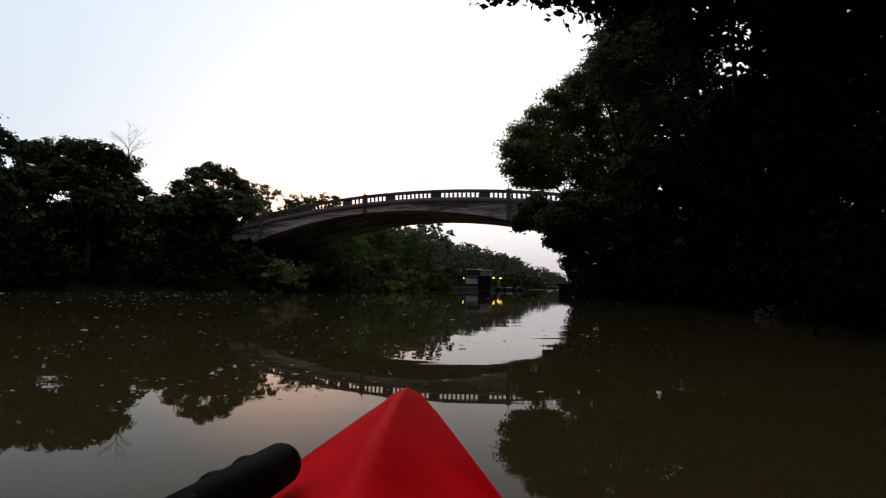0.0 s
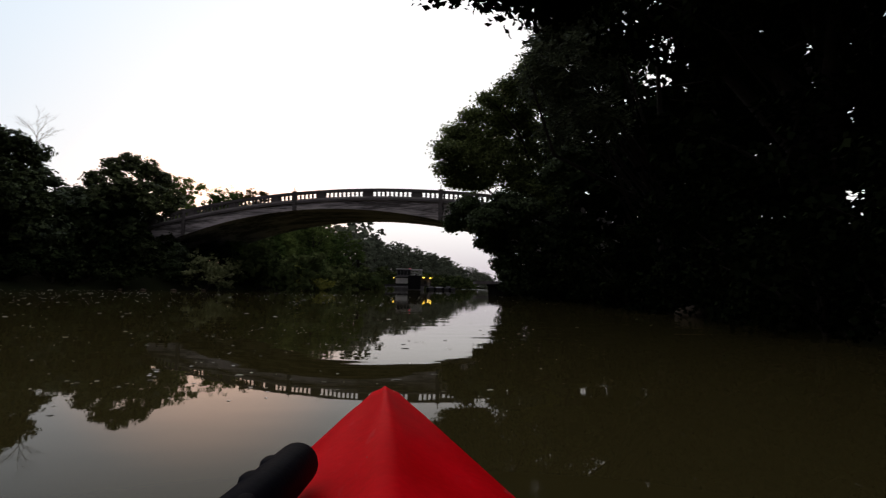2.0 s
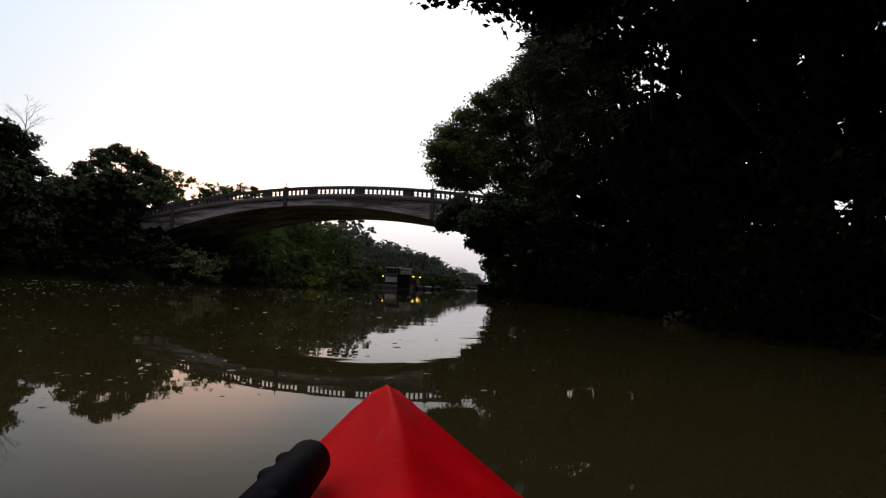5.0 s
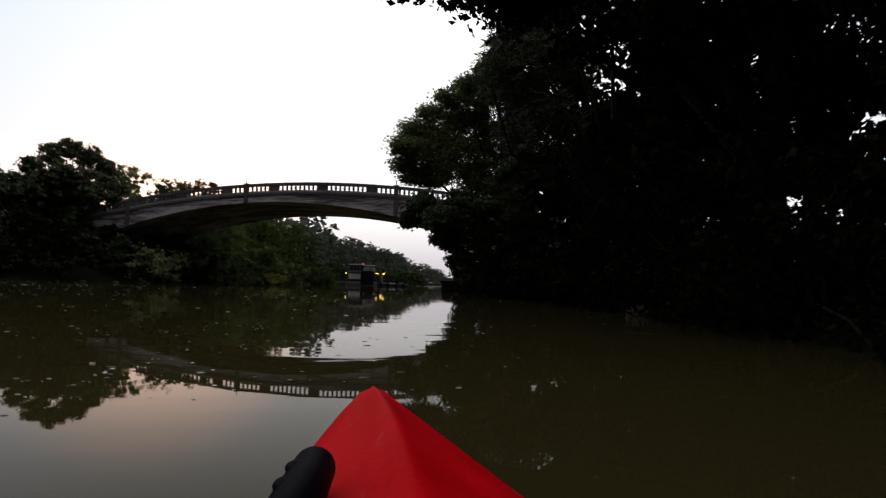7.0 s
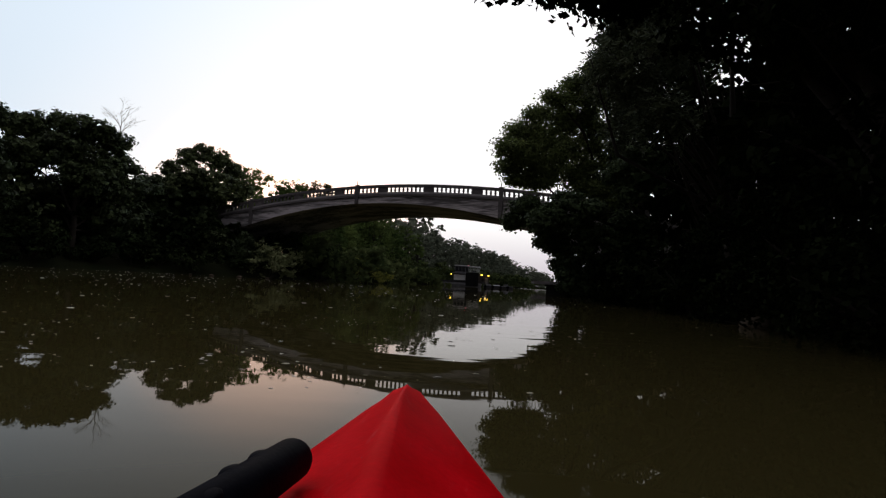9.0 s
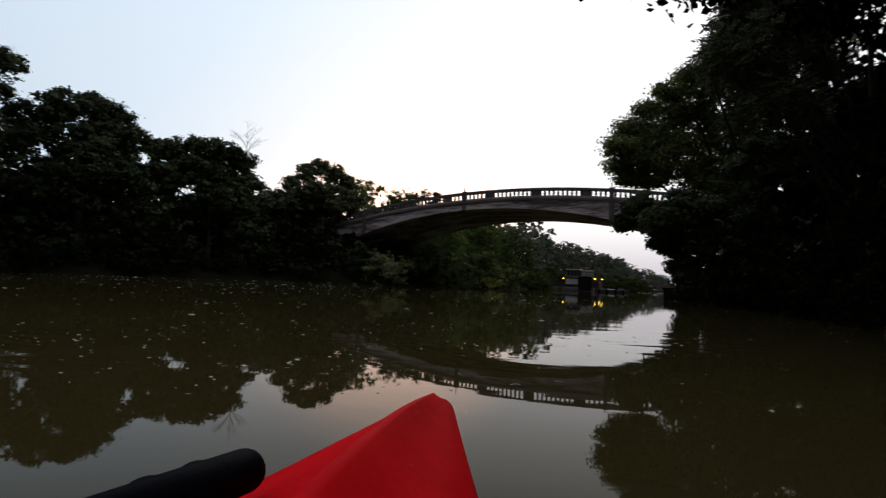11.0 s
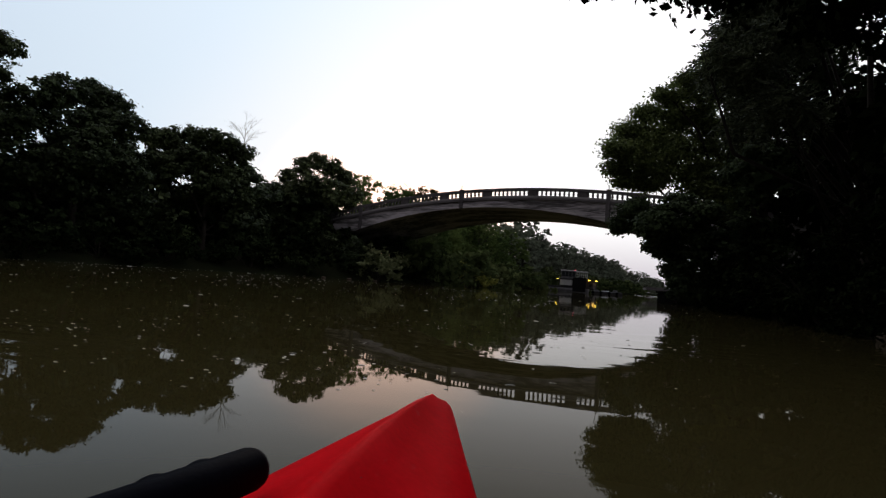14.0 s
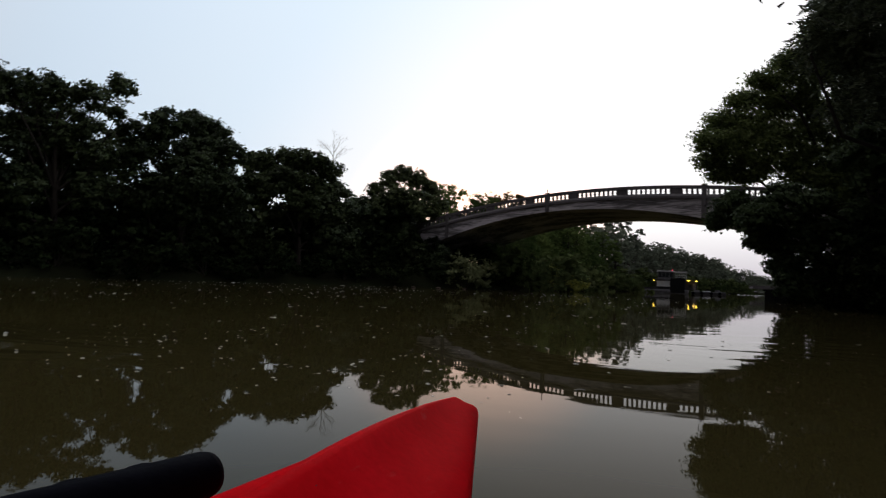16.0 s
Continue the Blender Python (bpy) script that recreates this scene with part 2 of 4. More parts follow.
_l.new(_mp.outputs["Vector"], _sc.inputs["Vector"])
_l.new(_sc.outputs["Fac"], _rg.inputs["Value"])
_l.new(_rg.outputs["Result"], _mx.inputs["Fac"])
_l.new(RED.node_tree.nodes["Principled BSDF"].inputs["Base Color"].links[0].from_socket, _mx.inputs["Color1"])
_mx.inputs["Color2"].default_value = (0.60, 0.16, 0.16, 1)
_l.new(_mx.outputs["Color"], _n["Principled BSDF"].inputs["Base Color"])
BLACK = material("black_rubber", (0.003, 0.003, 0.006), 0.5, spec=0.006, scale=20, fine=120, bump=0.1)
BLACK_PLASTIC = material("black_plastic", (0.02, 0.02, 0.02), 0.5, scale=20, fine=90)
FOAM = material("foam", (0.42, 0.40, 0.35), 0.6, scale=30, fine=90, spread=0.7, island=1.0, second=(0.80, 0.78, 0.72), spec=0.1)
SCUM = material("floating_leaf_litter", (0.32, 0.29, 0.20), 0.7, scale=12, fine=60, spread=0.5, island=0.5)


# ---- mesh helpers ----
def mesh_of(name, verts, faces, mat, smooth=False):
    me = bpy.data.meshes.new(name)
    me.from_pydata([tuple(v) for v in verts], [], [tuple(f) for f in faces])
    me.materials.append(mat)
    if smooth:
        me.polygons.foreach_set("use_smooth", [True] * len(me.polygons))
    me.update()
    return me


def part(name, bm, mat, parent, label="", smooth=False):
    me = bpy.data.meshes.new(name)
    bm.to_mesh(me)
    bm.free()
    me.materials.append(mat)
    if smooth:
        me.polygons.foreach_set("use_smooth", [True] * len(me.polygons))
    ob = new(name, me)
    ob.parent = parent
    if label:
        ob["label"] = label
    return ob


def box(bm, lo, hi, bevel=0.0):
    c = [(a + b) / 2 for a, b in zip(lo, hi)]
    s = [abs(b - a) for a, b in zip(lo, hi)]
    r = bmesh.ops.create_cube(bm, size=1.0, matrix=Matrix.Translation(c) @ Matrix.Diagonal((*s, 1)))
    if bevel:
        edges = list({e for v in r["verts"] for e in v.link_edges})
        bmesh.ops.bevel(bm, geom=edges, offset=bevel, segments=1, affect="EDGES")
    return bm


def tube_mesh(paths, sides=6):
    """Tapered tubes along paths of (point, radius), as vertices and faces."""
    verts, faces = [], []
    for path in paths:
        base = len(verts)
        for i, (p, r) in enumerate(path):
            a = Vector(path[max(i - 1, 0)][0])
            b = Vector(path[min(i + 1, len(path) - 1)][0])
            d = (b - a).normalized() if (b - a).length > 1e-6 else Vector((0, 0, 1))
            q = d.to_track_quat("Z", "Y")
            for k in range(sides):
                t = 2 * math.pi * k / sides
                verts.append(Vector(p) + q @ Vector((math.cos(t) * r, math.sin(t) * r, 0)))
        for i in range(len(path) - 1):
            for k in range(sides):
                k2 = (k + 1) % sides
                faces.append((base + i * sides + k, base + i * sides + k2, base + (i + 1) * sides + k2, base + (i + 1) * sides + k))
    return verts, faces


def leaf_mesh(name, crown, size, mat, rng, droop=0.35, ruffle=0.6):
    """One folded kite-shaped leaf at each centre, its face turned roughly outwards."""
    centres, out = crown
    n = len(centres)
    ax = rng.normal(size=(n, 3))
    ax[:, 2] = ax[:, 2] * 0.6 - droop
    up = out * 1.5 + rng.normal(size=(n, 3)) * ruffle
    up /= np.linalg.norm(up, axis=1)[:, None]
    ax -= up * (ax * up).sum(axis=1)[:, None]
    ax /= np.linalg.norm(ax, axis=1)[:, None] + 1e-9
    side = np.cross(ax, up)
    side /= np.linalg.norm(side, axis=1)[:, None] + 1e-9
    nor = np.cross(side, ax)
    s = (size * rng.uniform(0.6, 1.3, n))[:, None]
    v = np.empty((n, 4, 3))
    v[:, 0] = centres - ax * s * 0.5
    v[:, 1] = centres + side * s * 0.38 + nor * s * 0.12
    v[:, 2] = centres + ax * s * 0.5
    v[:, 3] = centres - side * s * 0.38 + nor * s * 0.12
    me = bpy.data.meshes.new(name)
    me.vertices.add(n * 4)
    me.vertices.foreach_set("co", v.reshape(-1))
    me.loops.add(n * 4)
    me.loops.foreach_set("vertex_index", np.arange(n * 4))
    me.polygons.add(n)
    me.polygons.foreach_set("loop_start", np.arange(0, n * 4, 4))
    me.materials.append(mat)
    me.update(calc_edges=True)
    return me


def crown_points(lobes, count, rng, spread=0.30, per=14, shell=0.45, clumps=13, sheet=0.68, fine=1.0):
    """Leaf centres: twigs on clumps, clumps on the lobes (x, y, z, radius, flatness), and some loose between."""
    sub, boost = [], []
    for l in lobes:
        fl = l[4] if len(l) > 4 else 0.8
        boost += [l[5] if len(l) > 5 else 1.0] * (clumps + 1)
        for _ in range(clumps):
            d = rng.normal(size=3)
            d /= np.linalg.norm(d)
            k = l[3] * rng.uniform(0.5, 0.98)
            sub.append((l[0] + d[0] * k, l[1] + d[1] * k, l[2] + d[2] * k * fl, l[3] * rng.uniform(0.28, 0.46) * fine, sheet))
        sub.append((*l[:3], l[3] * 0.95, fl))
    sub = np.array(sub)
    w = sub[:, 3] ** 1.7 * np.array(boost)
    which = rng.choice(len(sub), size=max(1, count // per), p=w / w.sum())
    S = sub[which]
    d = rng.normal(size=(len(which), 3))
    d /= np.linalg.norm(d, axis=1)[:, None]
    k = shell + (1 - shell) * rng.uniform(0, 1, len(which)) ** 0.7
    k *= rng.choice([1.0, 1.0, 1.0, 0.6, 1.12], len(which))
    tw = S[:, :3] + d * (S[:, 3] * k)[:, None] * np.c_[np.ones(len(S)), np.ones(len(S)), S[:, 4]]
    centres = np.repeat(tw, per, axis=0) + rng.normal(size=(len(tw) * per, 3)) * spread * np.array([1, 1, 0.55])
    return centres, np.repeat(d + np.array([0, 0, 0.35]), per, axis=0)


def limbs(base, height, lobes, rng, trunk=0.28, lean=(0, 0), fork=0.3):
    """Trunk and bent limbs that reach into every lobe."""
    base = np.array(base, float)
    top = base + np.array([lean[0], lean[1], height * 0.72])
    paths = []
    tp = []
    for i in range(7):
        f = i / 6
        p = base * (1 - f) + top * f + np.array([math.sin(f * 5) * 0.12, math.cos(f * 4) * 0.1, 0])
        tp.append((p - np.array([0, 0, 0.5 if i == 0 else 0]), trunk * (1.25 if i == 0 else 1 - 0.75 * f)))
    paths.append(tp)
    for l in lobes:
        c = np.array(l[:3])
        f = np.clip((c[2] - base[2]) / height * 0.72 - 0.12, fork * 0.6, 0.9)
        a = base * (1 - f) + top * f
        mid = (a + c) / 2 + rng.normal(size=3) * (0.12 + 0.09 * np.linalg.norm(c - a)) + np.array([0, 0, 0.25])
        r0 = trunk * (1 - 0.75 * f) * (0.6 if np.linalg.norm(c[:2]) < 5.5 else 0.09)
        end = a + (c - a) * 1.05
        paths.append([(a, r0), ((a + mid) / 2, r0 * 0.8), (mid, r0 * 0.62), ((mid + end) / 2, r0 * 0.42), (end, r0 * 0.2)])
        for _ in range(5):
            d = rng.normal(size=3)
            d[2] = abs(d[2]) * 0.5
            d /= np.linalg.norm(d)
            s = mid + (end - mid) * rng.uniform(0.2, 0.9)
            paths.append([(s, r0 * 0.3), (s + d * l[3] * 0.45 + np.array([0, 0, 0.1]), r0 * 0.18), (s + d * l[3] * 0.9, r0 * 0.06)])
    return tube_mesh(paths, 6)


def tree(name, base, height, lobes, count, leaf, mat, seed, label, category="tree", group="", trunk=0.28, spread=0.22, shell=0.45, lean=(0, 0), per=14, clumps=13, sheet=0.68, ruffle=0.45, fine=1.0):
    """A tree at base; lobes are relative to the base."""
    rng = np.random.default_rng(seed)
    root = new(name)
    root.location = base
    v, f = limbs((0, 0, 0), height, lobes, rng, trunk, lean)
    t = new("trunk", mesh_of("trunk", v, f, BARK, True))
    t.parent = root
    pts = crown_points(lobes, count, rng, spread, per, shell, clumps, sheet, fine)
    c = new("crown", leaf_mesh("crown", pts, leaf, mat, rng, ruffle=ruffle))
    c.parent = root
    tagged(root, label, category, group)
    return root


def random_lobes(height, width, n, rng, low=0.3):
    """A domed crown: lobes on rings that narrow towards the top and reach down to low."""
    out = [(0, 0, height * 0.86, width * 0.24, 0.8), (0, 0, height * 0.6, width * 0.34, 0.9)]
    for i in range(n):
        a = 2.4 * i + rng.uniform(-0.4, 0.4)
        f = (i + rng.uniform(0.1, 0.9)) / n
        z = height * (low + (0.84 - low) * f)
        k = width * 0.5 * math.sqrt(max(0.08, 1 - (max(0, f - 0.3) / 0.85) ** 2)) * rng.uniform(0.60, 0.80)
        out.append((math.cos(a) * k, math.sin(a) * k, z, width * rng.uniform(0.18, 0.26), 0.78))
    return out


# ---- the canal: banks as lines x(y), one sheet of ground, one of water ----
LEFT_Y = (-400, -60, 0, 40, 50, 57, 68, 100, 150, 260, 400, 900)
LEFT_X = (-203, -67, -43, -27, -21, -14.4, -11.6, -8.5, 0.5, 30, 62, 200)
RIGHT_Y = (-400, -60, -8, 3, 13, 28, 40, 52, 60, 75, 100, 150, 260, 400, 900)
RIGHT_X = (-140, -8, 4.6, 4.8, 7.5, 9.5, 11.0, 11.6, 13.0, 20, 28, 40, 66, 98, 245)


def left_bank(y):
    return float(np.interp(y, LEFT_Y, LEFT_X))


def right_bank(y):
    return float(np.interp(y, RIGHT_Y, RIGHT_X))


def ground_height(x, y):
    d = max(left_bank(y) - x, x - right_bank(y))
    if d < 0:
        return max(-1.6, d * 0.8) - 0.05
    n = noise.noise(Vector((x * 0.15, y * 0.15, 3.1))) * 0.35 + noise.noise(Vector((x * 0.7, y * 0.7, 1.7))) * 0.12
    return min(1.5, 0.15 + d * 0.45) + n * min(1, d) + min(2.0, max(0, d - 8) * 0.05)


def spaced(lo, hi, fine_lo, fine_hi, step, grow):
    a = list(np.arange(fine_lo, fine_hi + step / 2, step))
    s, x = step, fine_hi
    while x < hi:
        s *= grow
        x += s
        a.append(x)
    s, x = step, fine_lo
    while x > lo:
        s *= grow
        x -= s
        a.insert(0, x)
    return a


xs = spaced(-2500, 2500, -60, 60, 0.9, 1.22)
ys = spaced(-2500, 2500, -25, 110, 1.2, 1.18)
gv = [(x, y, ground_height(x, y)) for y in ys for x in xs]
nx = len(xs)
gf = [(j * nx + i, j * nx + i + 1, (j + 1) * nx + i + 1, (j + 1) * nx + i) for j in range(len(ys) - 1) for i in range(nx - 1)]
tagged(new("ground", mesh_of("ground", gv, gf, SOIL, True)), "grassy earth banks of a canal at dusk", "ground", kind="structure")
wv = [(-2500, -2500, 0), (2500, -2500, 0), (2500, 2500, 0), (-2500, 2500, 0)]
tagged(new("water", mesh_of("water", wv, [(0, 1, 2, 3)], WATER)), "calm murky olive canal water reflecting the sky", "water", kind="structure")

# ---- the arch bridge ----
BR = Vector((3.5, 50.0, 0))
BA = radians(-22)
BM = Matrix.Translation(BR) @ Matrix.Rotation(BA, 4, "Z")   # local x along the bridge, local y across, away from the kayak
MID, WIDE = -4.95, 10.6


def rail_top(s):
    return 9.02 - 0.0053 * (s + 6.4) ** 2


def soffit(s):
    return 7.36 - 0.0106 * (s + 8.8) ** 2


def bridge():
    root = new("arch_bridge")
    root.matrix_basis = BM
    tagged(root, "weathered grey concrete arch footbridge with balustrade over canal", "bridge")
    # arch barrel with spandrel walls and deck
    s0, s1, n = MID - 27, MID + 27, 72
    bm = bmesh.new()
    rows = []
    for i in range(n + 1):
        s = s0 + (s1 - s0) * i / n
        b = max(-1.2, soffit(s))
        t = rail_top(s) - 0.96
        rows.append([bm.verts.new((s, y, z)) for y, z in ((0.0, t), (0.0, b), (WIDE, b), (WIDE, t))])
    for a, b in zip(rows, rows[1:]):
        for k in range(4):
            k2 = (k + 1) % 4
            bm.faces.new((a[k], a[k2], b[k2], b[k]))
    bm.faces.new(rows[0][::-1])
    bm.faces.new(rows[-1])
    bmesh.ops.recalc_face_normals(bm, faces=bm.faces)
    part("arch", bm, SPANDREL, root, "streaked and stained concrete arch")
    # raised rib along the lower edge, string course, base rail and coping on either side
    def strip(name, y0, y1, lo, hi, mat, a=s0, b=s1, label=""):
        bm = bmesh.new()
        rows = []
        k = max(2, int((b - a) / 0.75))
        for i in range(k + 1):
            s = a + (b - a) * i / k
            rows.append([bm.verts.new((s, y, z)) for y, z in ((y0, hi(s)), (y0, lo(s)), (y1, lo(s)), (y1, hi(s)))])
        for p, q in zip(rows, rows[1:]):
            for j in range(4):
                j2 = (j + 1) % 4
                bm.faces.new((p[j], p[j2], q[j2], q[j]))
        bm.faces.new(rows[0][::-1])
        bm.faces.new(rows[-1])
        bmesh.ops.recalc_face_normals(bm, faces=bm.faces)
        return part(name, bm, mat, root, label)
    for y0, y1, o in ((-0.10, 0.30, -1), (WIDE - 0.30, WIDE + 0.10, 1)):
        edge = 0.0 if o < 0 else WIDE
        strip("arch_rib", edge - 0.06 if o < 0 else edge - 0.3, edge + 0.3 if o < 0 else edge + 0.06, lambda s: max(-1.2, soffit(s)) - 0.02, lambda s: max(-1.1, soffit(s)) + 0.42, SPANDREL)
        strip("string_course", y0 - 0.06, y1, lambda s: rail_top(s) - 1.02, lambda s: rail_top(s) - 0.84, CONCRETE_DARK)
        strip("base_rail", y0 + 0.02, y1 - 0.02, lambda s: rail_top(s) - 0.84, lambda s: rail_top(s) - 0.66, CONCRETE)
        strip("coping", y0 - 0.03, y1 + 0.03, lambda s: rail_top(s) - 0.22, lambda s: rail_top(s), CONCRETE_DARK)
    # balustrade: solid panels at every bay, turned balusters between
    prof = ((0.088, 0.0), (0.095, 0.04), (0.072, 0.08), (0.105, 0.18), (0.100, 0.25), (0.072, 0.35), (0.098, 0.41), (0.105, 0.455))
    bverts, bfaces = [], []
    for r, z in prof:
        for k in range(8):
            bverts.append((math.cos(k * math.pi / 4) * r, math.sin(k * math.pi / 4) * r, z))
    for i in range(len(prof) - 1):
        for k in range(8):
            k2 = (k + 1) % 8
            bfaces.append((i * 8 + k, i * 8 + k2, (i + 1) * 8 + k2, (i + 1) * 8 + k))
    bal = mesh_of("baluster", bverts, bfaces, CONCRETE_DARK, True)
    posts = [-0.35 + 4.42 * k for k in range(-6, 5)]
    for yc in (0.10, WIDE - 0.10):
        for s in posts:
            bm = bmesh.new()
            box(bm, (s - 0.42, yc - 0.15, rail_top(s) - 0.86), (s + 0.42, yc + 0.15, rail_top(s) - 0.08), 0.015)
            box(bm, (s - 0.30, yc - 0.175, rail_top(s) - 0.66), (s + 0.30, yc + 0.175, rail_top(s) - 0.24), 0.012)
            part("parapet_panel", bm, CONCRETE_DARK, root)
        for s, e in zip(posts, posts[1:]):
            for k in range(10):
                x = s + 0.42 + (e - s - 0.84) * k / 9
                b = new("baluster", bal)
                b.parent = root
                b.location = (x, yc, rail_top(x) - 0.67)
                b.scale = (1.0, 1.0, 1.02)
    # end parapets and pilasters on the spandrel
    for a, b in ((s0, posts[0] - 0.4), (posts[-1] + 0.4, s1)):
        for y in (-0.04, WIDE - 0.26):
            strip("end_parapet", y, y + 0.3, lambda s: rail_top(s) - 0.72, lambda s: rail_top(s) - 0.15, CONCRETE_DARK, a, b)
    for s in (MID - 18.3, MID - 6.75, MID + 6.75, MID + 18.3):
        bm = bmesh.new()
        box(bm, (s - 0.17, -0.19, max(0, soffit(s)) - 0.03), (s + 0.17, 0.05, rail_top(s) + 0.02), 0.02)
        box(bm, (s - 0.20, -0.22, rail_top(s) + 0.02), (s + 0.20, 0.09, rail_top(s) + 0.08), 0.02)
        part("pilaster", bm, CONCRETE_DARK, root)
        bm = bmesh.new()
        bmesh.ops.create_cone(bm, cap_ends=True, segments=8, radius1=0.035, radius2=0.03, depth=0.34, matrix=Matrix.Translation((s, -0.1, rail_top(s) + 0.28)))
        part("conduit_stub", bm, CONCRETE_DARK, root)
    for s, sg in ((s0, -1), (s1, 1)):
        bm = bmesh.new()
        box(bm, (s - 3.0, -0.35, -1.5), (s + 3.0, WIDE + 0.35, rail_top(s) - 0.97), 0.05)
        part("abutment", bm, CONCRETE, root)
    return root


bridge()

# ---- trees on the left bank, nearest stretch ----
def on_left(bearing, inland=4.0):
    t = math.tan(radians(-bearing))
    y = (43 + inland) / (0.4 + t)
    return (-t * y, y)


def at(x, y):
    return (x, y, max(0.0, ground_height(x, y)) - 0.1)


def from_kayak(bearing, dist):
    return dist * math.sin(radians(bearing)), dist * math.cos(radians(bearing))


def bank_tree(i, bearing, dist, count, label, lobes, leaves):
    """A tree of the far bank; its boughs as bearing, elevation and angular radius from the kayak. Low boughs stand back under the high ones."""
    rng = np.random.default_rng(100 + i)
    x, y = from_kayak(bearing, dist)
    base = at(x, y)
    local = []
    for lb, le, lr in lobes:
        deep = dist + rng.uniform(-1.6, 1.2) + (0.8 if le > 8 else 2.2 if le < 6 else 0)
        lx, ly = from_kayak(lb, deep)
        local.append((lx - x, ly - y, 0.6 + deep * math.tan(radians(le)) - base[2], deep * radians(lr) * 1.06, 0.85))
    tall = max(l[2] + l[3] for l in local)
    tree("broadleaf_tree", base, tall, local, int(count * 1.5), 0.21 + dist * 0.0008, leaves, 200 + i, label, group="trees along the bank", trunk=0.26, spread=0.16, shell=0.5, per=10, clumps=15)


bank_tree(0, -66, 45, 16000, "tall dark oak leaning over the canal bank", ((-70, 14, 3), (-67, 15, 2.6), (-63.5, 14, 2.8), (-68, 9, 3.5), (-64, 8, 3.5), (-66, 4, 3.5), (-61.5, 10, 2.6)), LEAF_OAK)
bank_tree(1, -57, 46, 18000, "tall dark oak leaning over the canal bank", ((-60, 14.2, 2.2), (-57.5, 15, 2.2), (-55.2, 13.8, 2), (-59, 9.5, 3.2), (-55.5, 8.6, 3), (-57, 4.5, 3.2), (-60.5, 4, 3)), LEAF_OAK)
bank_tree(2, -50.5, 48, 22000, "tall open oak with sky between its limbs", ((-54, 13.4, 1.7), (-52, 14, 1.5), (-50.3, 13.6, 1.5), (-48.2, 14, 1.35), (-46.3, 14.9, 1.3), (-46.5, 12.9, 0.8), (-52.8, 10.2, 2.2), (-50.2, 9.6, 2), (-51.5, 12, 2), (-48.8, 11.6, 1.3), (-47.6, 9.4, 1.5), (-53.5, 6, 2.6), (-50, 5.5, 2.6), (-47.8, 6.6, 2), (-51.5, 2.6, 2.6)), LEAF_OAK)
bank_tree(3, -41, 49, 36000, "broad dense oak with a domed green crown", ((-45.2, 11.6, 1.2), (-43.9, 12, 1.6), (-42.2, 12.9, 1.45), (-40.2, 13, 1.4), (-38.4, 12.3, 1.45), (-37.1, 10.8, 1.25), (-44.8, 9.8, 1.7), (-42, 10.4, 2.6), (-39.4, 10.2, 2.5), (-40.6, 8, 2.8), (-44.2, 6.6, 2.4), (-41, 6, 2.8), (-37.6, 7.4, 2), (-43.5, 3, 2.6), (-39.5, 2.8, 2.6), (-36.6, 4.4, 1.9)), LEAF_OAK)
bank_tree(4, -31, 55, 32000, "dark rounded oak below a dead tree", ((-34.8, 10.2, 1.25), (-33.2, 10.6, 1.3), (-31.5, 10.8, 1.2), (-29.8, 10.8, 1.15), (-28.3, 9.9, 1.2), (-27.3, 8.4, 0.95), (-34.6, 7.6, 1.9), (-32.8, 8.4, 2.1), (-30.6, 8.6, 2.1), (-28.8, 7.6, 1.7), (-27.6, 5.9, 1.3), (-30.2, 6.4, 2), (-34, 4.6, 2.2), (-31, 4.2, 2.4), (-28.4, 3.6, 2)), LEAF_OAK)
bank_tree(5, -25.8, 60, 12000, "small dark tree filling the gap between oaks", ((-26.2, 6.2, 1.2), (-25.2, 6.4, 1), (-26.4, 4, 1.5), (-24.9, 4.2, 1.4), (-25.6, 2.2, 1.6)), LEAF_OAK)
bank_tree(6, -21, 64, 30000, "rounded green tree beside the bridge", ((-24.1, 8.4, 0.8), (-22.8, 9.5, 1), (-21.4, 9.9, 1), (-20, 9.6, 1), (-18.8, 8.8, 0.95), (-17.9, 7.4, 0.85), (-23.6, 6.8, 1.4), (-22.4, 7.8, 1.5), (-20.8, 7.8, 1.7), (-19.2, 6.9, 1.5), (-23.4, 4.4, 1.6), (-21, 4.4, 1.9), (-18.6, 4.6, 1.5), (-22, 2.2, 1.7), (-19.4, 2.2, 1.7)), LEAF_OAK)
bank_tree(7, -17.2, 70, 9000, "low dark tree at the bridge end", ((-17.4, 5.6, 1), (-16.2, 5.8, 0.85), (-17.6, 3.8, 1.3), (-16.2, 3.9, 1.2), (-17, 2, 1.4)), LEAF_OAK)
bank_tree(8, -12, 92, 6500, "airy tree with warm evening light painted into its leaves", ((-15.3, 6.4, 0.7), (-14.1, 7, 0.6), (-12.7, 7.8, 0.6), (-11.5, 8.1, 0.55), (-10.3, 8.1, 0.6), (-9.3, 7.5, 0.5), (-13.2, 6.6, 1), (-10.8, 6.9, 1), (-13.6, 5.2, 1.1), (-11.6, 5.8, 1.1), (-10, 5.4, 1), (-12.4, 3.6, 1.4)), LEAF_WARM)


